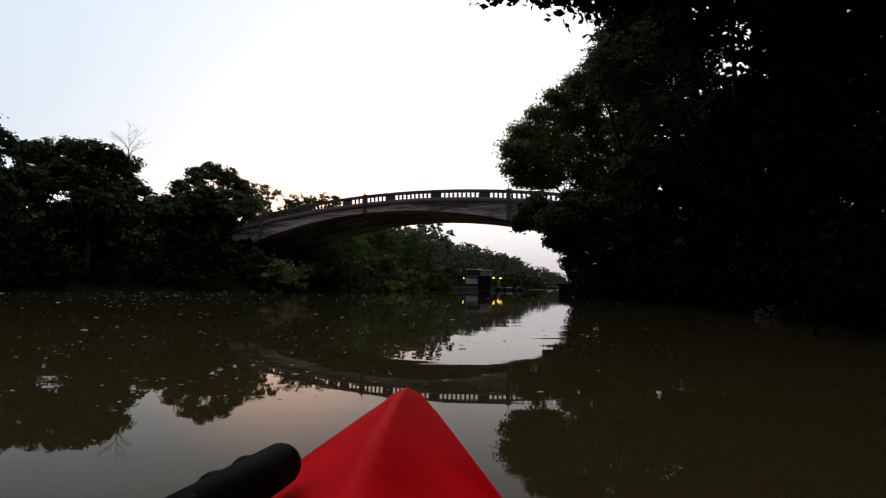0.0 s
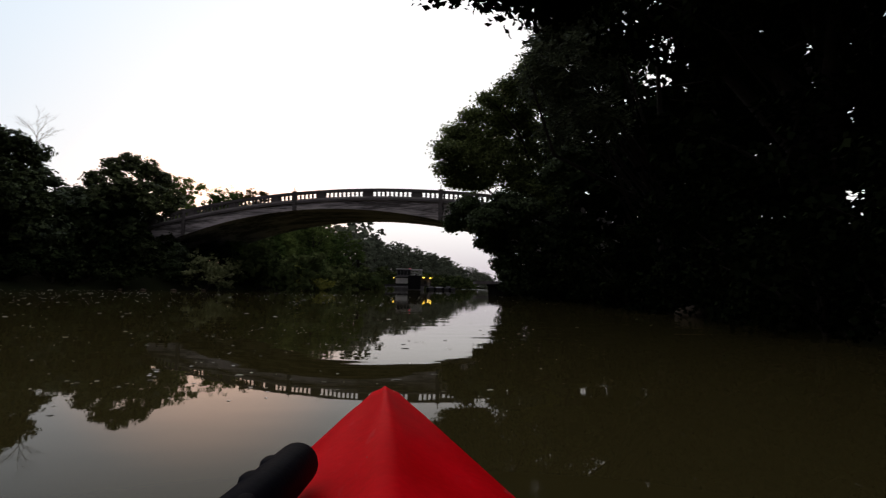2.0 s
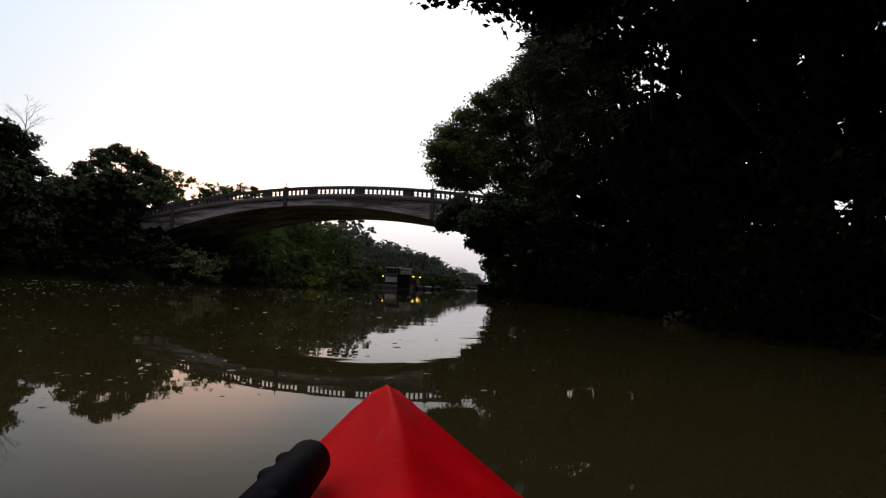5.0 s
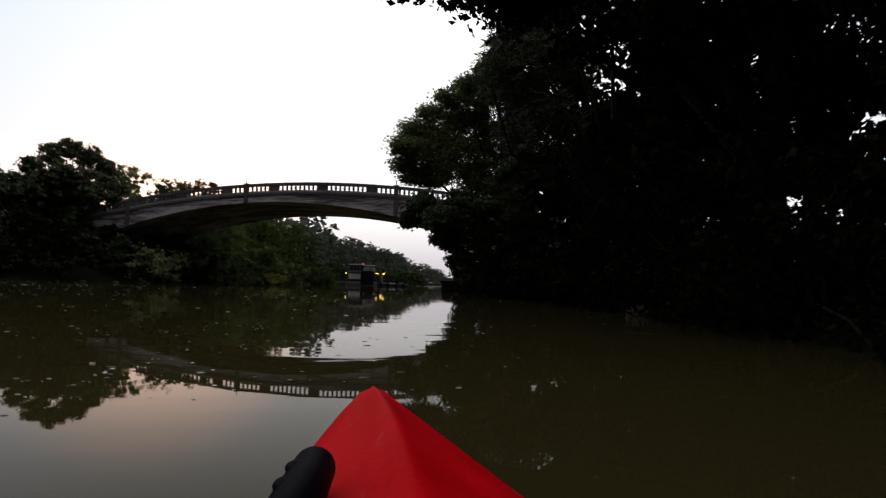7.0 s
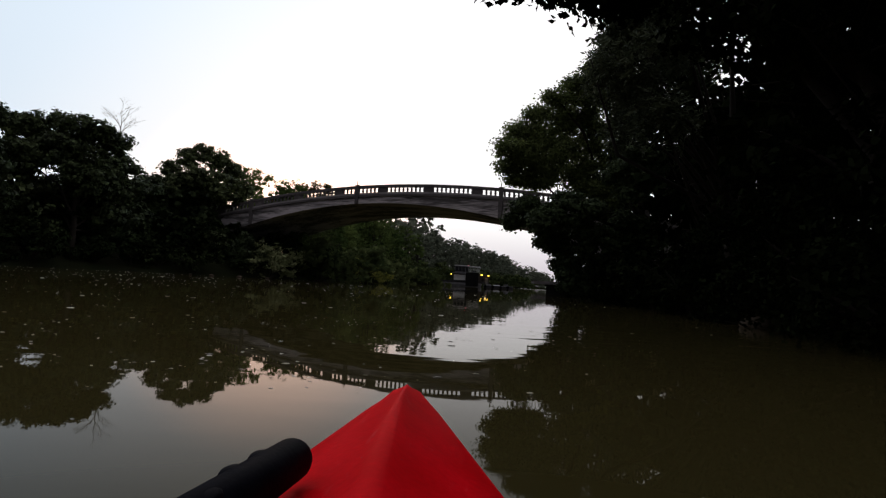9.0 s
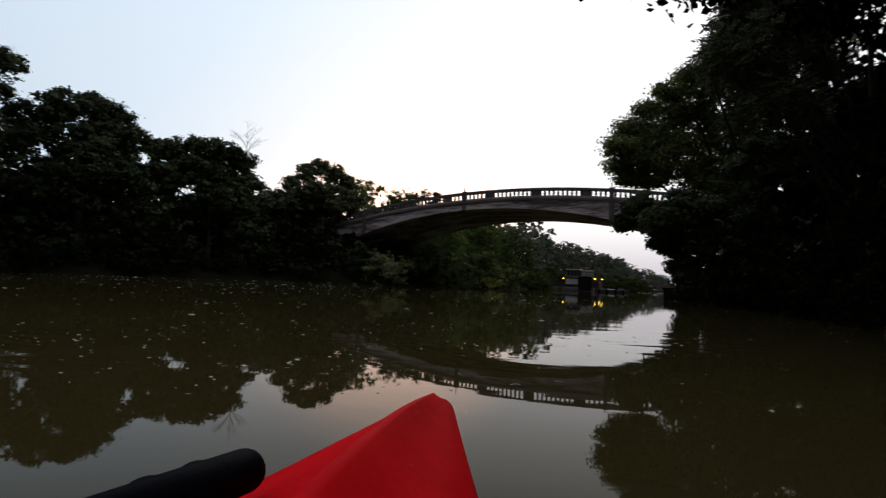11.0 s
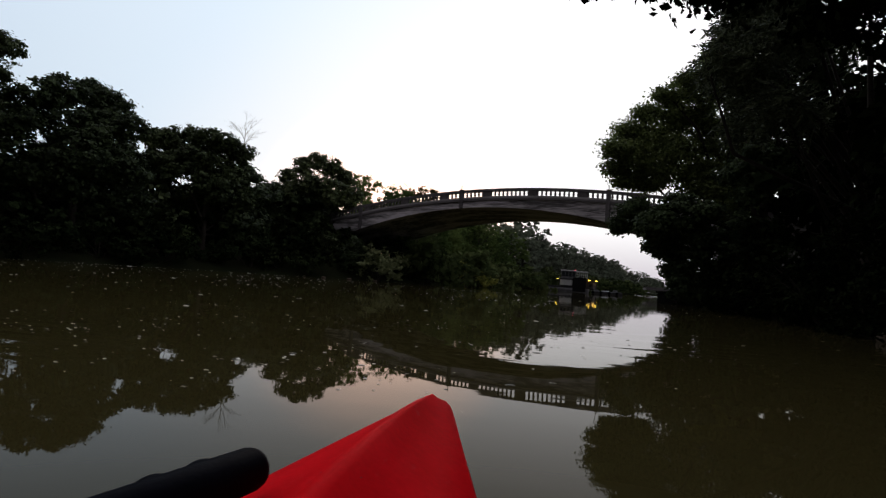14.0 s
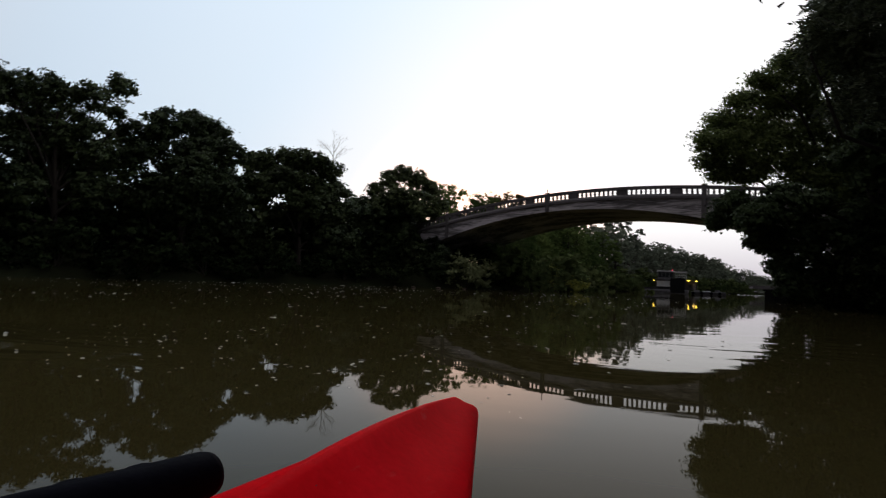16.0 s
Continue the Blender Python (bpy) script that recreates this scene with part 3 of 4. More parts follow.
def dead_tree():
    rng = np.random.default_rng(5)
    x, y = on_left(-28.2, 6)
    root = new("dead_tree")
    root.location = at(x, y)
    paths = [[((0, 0, -0.3), 0.22), ((0.1, 0, 5), 0.16), ((-0.1, 0, 8.5), 0.09), ((0.1, 0, 11.3), 0.035)]]

    def fork(p, d, ln, r, depth):
        q = p + d * ln
        m = (p + q) / 2 + rng.normal(size=3) * ln * 0.06
        paths.append([(p, r), (m, r * 0.8), (q, r * 0.55)])
        if depth:
            for _ in range(int(rng.integers(2, 4))):
                e = d + rng.normal(size=3) * np.array([0.55, 0.55, 0.3])
                e[2] = abs(e[2])
                e /= np.linalg.norm(e)
                fork(m + (q - m) * rng.uniform(0.2, 1.0), e, ln * rng.uniform(0.5, 0.75), r * 0.5, depth - 1)

    for a in (0.2, 1.4, 2.6, 3.6, 5.0, 6.0):
        fork(np.array([0.1, 0, 10.2 + 0.18 * a]), np.array([math.cos(a) * 0.55, math.sin(a) * 0.55, 0.8]), 1.2, 0.030, 4)
    v, f = tube_mesh(paths, 5)
    t = new("bare_branches", mesh_of("bare_branches", v, f, DEADWOOD, True))
    t.parent = root
    tagged(root, "leafless dead tree standing above the green crowns", "tree")


dead_tree()
# a second row behind, which closes the view between the trunks
for i in range(16):
    rng = np.random.default_rng(140 + i)
    y = -14 + i * 5.2
    h = rng.uniform(10.4, 11.4) if y < 50 else rng.uniform(7.6, 8.6)
    tree("broadleaf_tree", at(left_bank(y) - rng.uniform(10, 13), y), h, random_lobes(h, 8.5, 12, rng, 0.08), 6000, 0.46, LEAF_OAK, 240 + i, "dark broadleaf tree behind the bank", group="trees along the bank", trunk=0.22)

# ---- far trees along both banks beyond the bridge ----
variants = []
for i in range(10):
    rng = np.random.default_rng(40 + i)
    h, w = (11, 12, 10, 12.5, 9)[i % 5], (9, 8, 9, 10, 8)[i % 5]
    lobes = random_lobes(h, w, (7, 9, 8, 10, 6)[i % 5], rng, (0.10, 0.25, 0.12, 0.32, 0.08)[i % 5])
    v, f = limbs((0, 0, 0), h, lobes, rng, 0.24)
    tm = mesh_of("trunk", v, f, BARK, True)
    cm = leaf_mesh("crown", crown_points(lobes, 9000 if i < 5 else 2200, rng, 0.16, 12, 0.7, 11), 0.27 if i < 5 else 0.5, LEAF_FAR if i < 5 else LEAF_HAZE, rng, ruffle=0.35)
    variants.append((tm, cm))


def far_tree(x, y, k, turn, size):
    root = new("broadleaf_tree")
    root.matrix_basis = pose(*at(x, y), 0, 0, turn) @ Matrix.Diagonal((size, size, size, 1))
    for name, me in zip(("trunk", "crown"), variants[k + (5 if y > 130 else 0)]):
        p = new(name, me)
        p.parent = root
    tagged(root, "green broadleaf tree on the far canal bank", "tree", "trees beyond the bridge")


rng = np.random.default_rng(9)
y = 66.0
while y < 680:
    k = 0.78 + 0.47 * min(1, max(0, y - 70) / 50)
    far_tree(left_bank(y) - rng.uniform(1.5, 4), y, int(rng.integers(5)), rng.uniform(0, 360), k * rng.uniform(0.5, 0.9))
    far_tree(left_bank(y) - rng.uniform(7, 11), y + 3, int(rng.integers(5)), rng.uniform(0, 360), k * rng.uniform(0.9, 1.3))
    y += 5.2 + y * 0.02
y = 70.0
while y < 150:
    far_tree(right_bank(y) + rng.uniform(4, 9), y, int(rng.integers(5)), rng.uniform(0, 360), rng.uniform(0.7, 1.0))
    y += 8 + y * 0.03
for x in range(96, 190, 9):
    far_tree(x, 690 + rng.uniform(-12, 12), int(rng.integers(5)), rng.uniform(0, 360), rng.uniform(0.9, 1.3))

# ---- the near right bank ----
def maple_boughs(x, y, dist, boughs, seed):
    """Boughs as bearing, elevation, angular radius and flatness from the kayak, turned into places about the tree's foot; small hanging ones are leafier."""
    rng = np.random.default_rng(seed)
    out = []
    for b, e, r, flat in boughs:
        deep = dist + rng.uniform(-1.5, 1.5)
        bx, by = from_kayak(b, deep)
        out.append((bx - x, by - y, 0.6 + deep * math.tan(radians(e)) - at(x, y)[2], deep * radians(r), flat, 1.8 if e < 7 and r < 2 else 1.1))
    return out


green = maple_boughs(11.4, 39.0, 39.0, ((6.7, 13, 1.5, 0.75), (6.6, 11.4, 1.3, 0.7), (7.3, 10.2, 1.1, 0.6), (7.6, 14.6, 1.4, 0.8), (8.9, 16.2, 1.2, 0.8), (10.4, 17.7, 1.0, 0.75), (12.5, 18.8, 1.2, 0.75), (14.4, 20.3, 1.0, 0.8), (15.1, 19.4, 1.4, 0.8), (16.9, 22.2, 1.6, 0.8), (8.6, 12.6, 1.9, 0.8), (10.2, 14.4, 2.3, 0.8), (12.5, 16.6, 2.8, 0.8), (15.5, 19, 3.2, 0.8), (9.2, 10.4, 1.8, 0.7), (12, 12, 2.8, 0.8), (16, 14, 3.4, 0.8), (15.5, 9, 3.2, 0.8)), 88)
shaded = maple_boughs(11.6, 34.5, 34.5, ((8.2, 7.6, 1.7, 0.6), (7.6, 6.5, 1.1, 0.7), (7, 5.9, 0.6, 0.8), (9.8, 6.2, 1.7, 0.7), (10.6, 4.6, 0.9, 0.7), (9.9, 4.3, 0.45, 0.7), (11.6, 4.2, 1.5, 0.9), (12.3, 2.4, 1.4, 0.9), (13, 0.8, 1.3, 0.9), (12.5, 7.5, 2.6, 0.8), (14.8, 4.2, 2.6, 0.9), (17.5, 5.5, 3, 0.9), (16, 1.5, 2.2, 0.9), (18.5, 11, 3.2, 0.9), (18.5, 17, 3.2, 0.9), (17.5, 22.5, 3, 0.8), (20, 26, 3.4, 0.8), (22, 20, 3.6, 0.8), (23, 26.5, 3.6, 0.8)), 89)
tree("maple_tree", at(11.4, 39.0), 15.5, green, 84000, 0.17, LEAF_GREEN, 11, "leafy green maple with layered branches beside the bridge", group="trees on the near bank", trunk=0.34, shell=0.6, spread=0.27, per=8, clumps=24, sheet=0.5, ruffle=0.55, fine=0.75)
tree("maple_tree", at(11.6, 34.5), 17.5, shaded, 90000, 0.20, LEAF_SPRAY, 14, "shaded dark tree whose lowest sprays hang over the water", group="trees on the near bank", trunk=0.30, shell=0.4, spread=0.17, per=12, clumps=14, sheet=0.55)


def spray_mesh(name, crown, length, mat, rng, pairs=6):
    """Compound leaves: at each centre a drooping stalk with pairs of narrow leaflets and one at its tip."""
    centres, out = crown
    n = len(centres)
    axis = out + rng.normal(size=(n, 3)) * 0.7
    axis[:, 2] -= 0.9
    axis /= np.linalg.norm(axis, axis=1)[:, None]
    side = np.cross(axis, rng.normal(size=(n, 3)) * 0.35 + np.array([0, 0, 1.0]))
    side /= np.linalg.norm(side, axis=1)[:, None] + 1e-9
    size = length * rng.uniform(0.7, 1.25, n)
    quads = []
    for k in range(pairs * 2 + 1):
        f = 0.25 + 0.75 * (k // 2) / pairs
        turn = 0 if k == pairs * 2 else (1 if k % 2 else -1)
        root = centres + axis * (size * f)[:, None] - np.array([0, 0, 1.0]) * (size * 0.25 * f * f)[:, None]
        d = axis * (0.55 if turn else 1.0) + side * turn + rng.normal(size=(n, 3)) * 0.12
        d /= np.linalg.norm(d, axis=1)[:, None]
        w = np.cross(d, axis + rng.normal(size=(n, 3)) * 0.5)
        w /= np.linalg.norm(w, axis=1)[:, None] + 1e-9
        l = (size * 0.34)[:, None]
        quads.append(np.stack([root, root + d * l * 0.45 + w * l * 0.17, root + d * l, root + d * l * 0.45 - w * l * 0.17], axis=1))
    v = np.concatenate(quads).reshape(-1, 3)
    me = bpy.data.meshes.new(name)
    me.vertices.add(len(v))
    me.vertices.foreach_set("co", v.reshape(-1))
    me.loops.add(len(v))
    me.loops.foreach_set("vertex_index", np.arange(len(v)))
    me.polygons.add(len(v) // 4)
    me.polygons.foreach_set("loop_start", np.arange(0, len(v), 4))
    me.materials.append(mat)
    me.update(calc_edges=True)
    return me


def ash_tree(x, y, height, boughs, sprays, seed):
    rng = np.random.default_rng(seed)
    root = new("ash_tree")
    root.location = at(x, y)
    v, f = limbs((0, 0, 0), height, boughs, rng, 0.2)
    t = new("trunk", mesh_of("trunk", v, f, BARK, True))
    t.parent = root
    c = new("crown", spray_mesh("crown", crown_points(boughs, sprays, rng, 0.10, 2, 0.75, 12), 0.48, LEAF_ASH, rng))
    c.parent = root
    tagged(root, "ash tree with long feathery sprays above the canal edge", "tree", "trees on the near bank")


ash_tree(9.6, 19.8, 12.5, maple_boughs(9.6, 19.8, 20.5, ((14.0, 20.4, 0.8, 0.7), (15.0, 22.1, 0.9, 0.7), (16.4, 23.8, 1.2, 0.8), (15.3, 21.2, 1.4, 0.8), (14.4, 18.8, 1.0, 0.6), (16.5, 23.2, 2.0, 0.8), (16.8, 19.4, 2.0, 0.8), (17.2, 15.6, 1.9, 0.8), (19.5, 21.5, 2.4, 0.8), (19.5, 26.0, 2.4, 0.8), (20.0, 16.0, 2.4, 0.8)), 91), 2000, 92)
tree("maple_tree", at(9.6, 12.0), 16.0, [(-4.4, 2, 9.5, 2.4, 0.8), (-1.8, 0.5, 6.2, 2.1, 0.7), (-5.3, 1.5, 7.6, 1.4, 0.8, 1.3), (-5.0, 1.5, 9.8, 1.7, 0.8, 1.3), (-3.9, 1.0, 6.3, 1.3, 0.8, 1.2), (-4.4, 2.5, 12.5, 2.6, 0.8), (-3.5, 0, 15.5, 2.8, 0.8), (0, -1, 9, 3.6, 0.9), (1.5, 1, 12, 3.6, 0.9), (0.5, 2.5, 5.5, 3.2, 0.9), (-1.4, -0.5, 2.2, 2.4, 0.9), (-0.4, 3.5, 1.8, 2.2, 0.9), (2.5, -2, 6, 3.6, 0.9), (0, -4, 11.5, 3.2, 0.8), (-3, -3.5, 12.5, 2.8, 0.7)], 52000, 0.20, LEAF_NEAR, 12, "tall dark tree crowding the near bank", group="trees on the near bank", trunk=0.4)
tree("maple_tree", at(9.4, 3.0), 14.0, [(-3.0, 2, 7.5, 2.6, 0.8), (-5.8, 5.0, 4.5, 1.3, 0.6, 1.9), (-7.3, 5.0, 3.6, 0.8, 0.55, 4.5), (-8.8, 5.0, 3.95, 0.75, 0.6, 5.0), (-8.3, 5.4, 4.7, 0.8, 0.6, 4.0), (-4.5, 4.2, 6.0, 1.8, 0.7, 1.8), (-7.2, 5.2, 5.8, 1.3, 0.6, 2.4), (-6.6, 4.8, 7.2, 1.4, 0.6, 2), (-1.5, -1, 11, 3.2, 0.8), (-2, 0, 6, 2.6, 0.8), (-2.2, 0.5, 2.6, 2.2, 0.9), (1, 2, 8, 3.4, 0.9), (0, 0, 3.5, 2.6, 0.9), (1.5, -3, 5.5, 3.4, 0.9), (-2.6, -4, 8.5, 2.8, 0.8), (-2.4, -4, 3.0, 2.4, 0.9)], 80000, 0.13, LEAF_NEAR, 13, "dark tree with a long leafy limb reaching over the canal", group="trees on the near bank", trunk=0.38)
# filler trees; the unseen ones behind the kayak are added to darken this bank
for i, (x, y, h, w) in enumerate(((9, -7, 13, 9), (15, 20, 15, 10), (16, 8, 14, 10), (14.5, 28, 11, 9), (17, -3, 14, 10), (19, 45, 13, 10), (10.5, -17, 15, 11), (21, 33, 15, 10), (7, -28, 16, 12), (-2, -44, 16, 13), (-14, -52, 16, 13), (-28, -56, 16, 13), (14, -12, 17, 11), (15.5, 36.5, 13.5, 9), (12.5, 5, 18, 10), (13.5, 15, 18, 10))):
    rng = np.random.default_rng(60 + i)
    tree("broadleaf_tree", at(x, y), h, random_lobes(h, w, 13, rng, 0.15), 5200, 0.46, LEAF_NEAR, 70 + i, "dark filler tree on the near bank", group="trees on the near bank", trunk=0.3)


def bush(x, y, r, h, mat, seed, label, count=1900, leaf=0.16, group="bushes on the bank"):
    rng = np.random.default_rng(seed)
    lobes = [(rng.normal() * r * 0.45, rng.normal() * r * 0.45, h * rng.uniform(0.10, 0.7), r * rng.uniform(0.4, 0.6), h / r * 0.7) for _ in range(8)]
    root = new("bush")
    root.location = at(x, y)
    v, f = tube_mesh([[((rng.normal() * 0.1, rng.normal() * 0.1, -0.2), 0.04), (((l[0]) * 0.5, l[1] * 0.5, l[2] * 0.6), 0.03), (l[:3], 0.012)] for l in lobes], 5)
    s = new("stem", mesh_of("stem", v, f, BARK, True))
    s.parent = root
    c = new("foliage", leaf_mesh("foliage", crown_points(lobes, count, rng, 0.14, 12, 0.3, 5), leaf, mat, rng))
    c.parent = root
    tagged(root, label, "bush", group)


rng = np.random.default_rng(21)
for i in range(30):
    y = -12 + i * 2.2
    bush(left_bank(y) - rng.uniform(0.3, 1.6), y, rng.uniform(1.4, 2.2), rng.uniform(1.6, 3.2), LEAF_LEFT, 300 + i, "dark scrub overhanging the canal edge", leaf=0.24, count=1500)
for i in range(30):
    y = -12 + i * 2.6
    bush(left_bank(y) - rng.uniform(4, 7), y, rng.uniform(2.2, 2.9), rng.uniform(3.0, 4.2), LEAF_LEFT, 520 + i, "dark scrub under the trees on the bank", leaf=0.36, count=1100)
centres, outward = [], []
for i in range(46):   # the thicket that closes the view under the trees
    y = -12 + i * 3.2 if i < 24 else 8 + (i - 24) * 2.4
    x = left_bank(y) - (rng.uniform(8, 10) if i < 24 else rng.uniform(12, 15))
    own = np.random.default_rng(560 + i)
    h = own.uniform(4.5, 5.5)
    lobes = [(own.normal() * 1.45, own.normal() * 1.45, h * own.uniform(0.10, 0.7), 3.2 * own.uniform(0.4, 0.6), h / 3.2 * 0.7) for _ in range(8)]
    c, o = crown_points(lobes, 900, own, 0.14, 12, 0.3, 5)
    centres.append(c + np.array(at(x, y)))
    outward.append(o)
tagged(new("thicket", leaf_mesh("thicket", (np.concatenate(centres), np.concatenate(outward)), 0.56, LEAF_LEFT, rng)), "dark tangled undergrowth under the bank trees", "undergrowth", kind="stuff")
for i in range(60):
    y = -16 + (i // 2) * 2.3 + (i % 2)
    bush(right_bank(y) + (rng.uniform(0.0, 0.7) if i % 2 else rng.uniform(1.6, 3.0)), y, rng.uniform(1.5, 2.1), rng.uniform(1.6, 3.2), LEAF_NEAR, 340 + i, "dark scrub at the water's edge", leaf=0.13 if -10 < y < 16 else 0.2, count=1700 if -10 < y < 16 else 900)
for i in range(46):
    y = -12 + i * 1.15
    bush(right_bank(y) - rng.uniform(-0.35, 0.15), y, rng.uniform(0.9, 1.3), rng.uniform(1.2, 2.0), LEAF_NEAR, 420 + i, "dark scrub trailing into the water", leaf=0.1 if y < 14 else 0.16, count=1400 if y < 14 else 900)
for i, (x, y, r, h, m) in enumerate(((-15.2, 56.2, 2.2, 4.2, LEAF_BUSH), (-9.9, 76.5, 2.7, 3.8, LEAF_YELLOW), (-6.4, 113.0, 3.4, 5.0, LEAF_BUSH), (-9.0, 92.0, 2.6, 4.2, LEAF_BUSH), (-15.5, 62, 2.4, 3.8, LEAF_LEFT), (-21.5, 56.2, 2.6, 4.6, LEAF_OAK), (-18.2, 56.4, 2.0, 3.0, LEAF_OAK), (-13.6, 66.0, 2.3, 3.8, LEAF_SCRUB), (-16.0, 69.0, 2.6, 4.5, LEAF_SCRUB), (-13.2, 73.0, 2.6, 4.5, LEAF_SCRUB), (-15.2, 71.0, 3.2, 6.8, LEAF_SCRUB))):
    bush(x, y, r, h, m, 480 + i, ("pale green willow bush beside the bridge" if y < 60 else "pale green willow bush on the far bank") if m is LEAF_BUSH else "yellowish bush at the water's edge" if m is LEAF_YELLOW else "dark bush beside the bridge foot", 3600, 0.2)


def rock(x, y, z, sx, sy, sz, seed, label="rounded brown stone at the water's edge"):
    bm = bmesh.new()
    bmesh.ops.create_icosphere(bm, subdivisions=3, radius=1.0)
    for v in bm.verts:
        k = 1 + 0.25 * noise.noise(v.co * 1.7 + Vector((seed, 0, 0))) + 0.08 * noise.noise(v.co * 5)
        v.co = Vector((v.co.x * sx * k, v.co.y * sy * k, v.co.z * sz * k))
    me = bpy.data.meshes.new("rock")
    bm.to_mesh(me)
    bm.free()
    me.materials.append(STONE)
    me.polygons.foreach_set("use_smooth", [True] * len(me.polygons))
    ob = new("rock", me)
    ob.location = (x, y, z)
    tagged(ob, label, "rock", "rocks along the bank")


rock(7.25, 13.5, 0.05, 0.42, 0.30, 0.19, 1)
rng = np.random.default_rng(33)
for i in range(6):
    y = 50 + 8 * rng.uniform()
    k = rng.uniform(0.12, 0.3)
    rock(left_bank(y) + rng.uniform(-0.3, 0.6), y, 0.05, k, k * 0.8, k * 0.45, 10 + i, "pale stone lying along the bank")

# low scrub on the far banks
rng = np.random.default_rng(77)
scrub = []
for i in range(3):
    lobes = [(rng.normal() * 1.1, rng.normal() * 1.0, rng.uniform(0.6, 1.9), rng.uniform(0.9, 1.4), 0.8) for _ in range(7)]
    v, f = tube_mesh([[((0, 0, -0.3), 0.05), ((l[0] * 0.5, l[1] * 0.5, l[2] * 0.6), 0.03), (l[:3], 0.012)] for l in lobes], 5)
    scrub.append((mesh_of("stem", v, f, BARK, True), leaf_mesh("foliage", crown_points(lobes, 480, rng, 0.22, 12, 0.3, 5), 0.46, LEAF_SCRUB, rng)))
y = 64.0
while y < 430:
    for side in (-1, 1):
        if side > 0 and y < 70:
            continue
        x = left_bank(y) - rng.uniform(-0.4, 0.8) if side < 0 else right_bank(y) + rng.uniform(-0.2, 1.0)
        root = new("bush")
        k = rng.uniform(0.9, 1.5) * (1 + y / 500)
        root.matrix_basis = pose(*at(x, y), 0, 0, rng.uniform(0, 360)) @ Matrix.Diagonal((k, k, k, 1))
        for name, me in zip(("stem", "foliage"), scrub[int(rng.integers(3))]):
            p = new(name, me)
            p.parent = root
        tagged(root, "grey-green scrub on the far canal bank", "bush", "bushes on the far bank")
    y += 2.2 + y * 0.008

# ---- quay wall and road bridge beyond the arch ----
def quay_wall():
    bm = bmesh.new()
    box(bm, (11.3, 51.0, -1.5), (14.5, 60.0, 0.85), 0.06)
    box(bm, (11.15, 50.9, 0.85), (14.5, 60.1, 1.02), 0.04)
    me = bpy.data.meshes.new("quay_wall")
    bm.to_mesh(me)
    bm.free()
    me.materials.append(WET_WALL)
    tagged(new("quay_wall", me), "low dark concrete quay wall at the waterside", "wall")


quay_wall()


def road_bridge():
    root = new("road_bridge")
    root.location = (0, 245, 0)
    tagged(root, "low flat grey road bridge in the distance", "bridge")
    bm = bmesh.new()
    box(bm, (42, 0, 2.4), (90, 7, 3.1), 0.05)
    part("deck", bm, CONCRETE_DARK, root)
    for y in (0.1, 6.9):
        bm = bmesh.new()
        box(bm, (42, y - 0.1, 3.1), (90, y + 0.1, 3.6), 0.02)
        part("parapet", bm, CONCRETE_DARK, root)
    for x in (51, 61, 70):
        bm = bmesh.new()
        box(bm, (x - 0.6, 1, -1.5), (x + 0.6, 6, 2.4), 0.05)
        part("pier", bm, CONCRETE_DARK, root)


road_bridge()

# ---- the work boat and its barge ----
STEEL_WHITE = material("chalky_white_paint", (0.62, 0.62, 0.64), 0.6, scale=1.5, fine=12, spread=0.2)
STEEL_DARK = material("dark_hull_paint", (0.008, 0.008, 0.009), 0.7, scale=1.0, fine=10, spread=0.4, spec=0.1)
STEEL_GREY = material("grey_deck_paint", (0.035, 0.033, 0.037), 0.7, scale=1.0, fine=10, spec=0.2)
STEEL_PALE = material("worn_pale_grey_paint", (0.13, 0.127, 0.14), 0.7, scale=1.2, fine=9, spread=0.5, spec=0.2)
DARK_GLASS = material("dark_window_glass", (0.02, 0.022, 0.026), 0.08, scale=2, fine=10)
LAMP_YELLOW = material("lit_yellow_lamp", (0.8, 0.5, 0.05), 0.4, emit=(1.0, 0.62, 0.06, 6.0))
LAMP_RED = material("lit_red_lamp", (0.8, 0.05, 0.05), 0.4, emit=(1.0, 0.06, 0.10, 5.0))


def solid(name, lo, hi, mat, parent, bevel=0.03, label=""):
    return part(name, box(bmesh.new(), lo, hi, bevel), mat, parent, label)


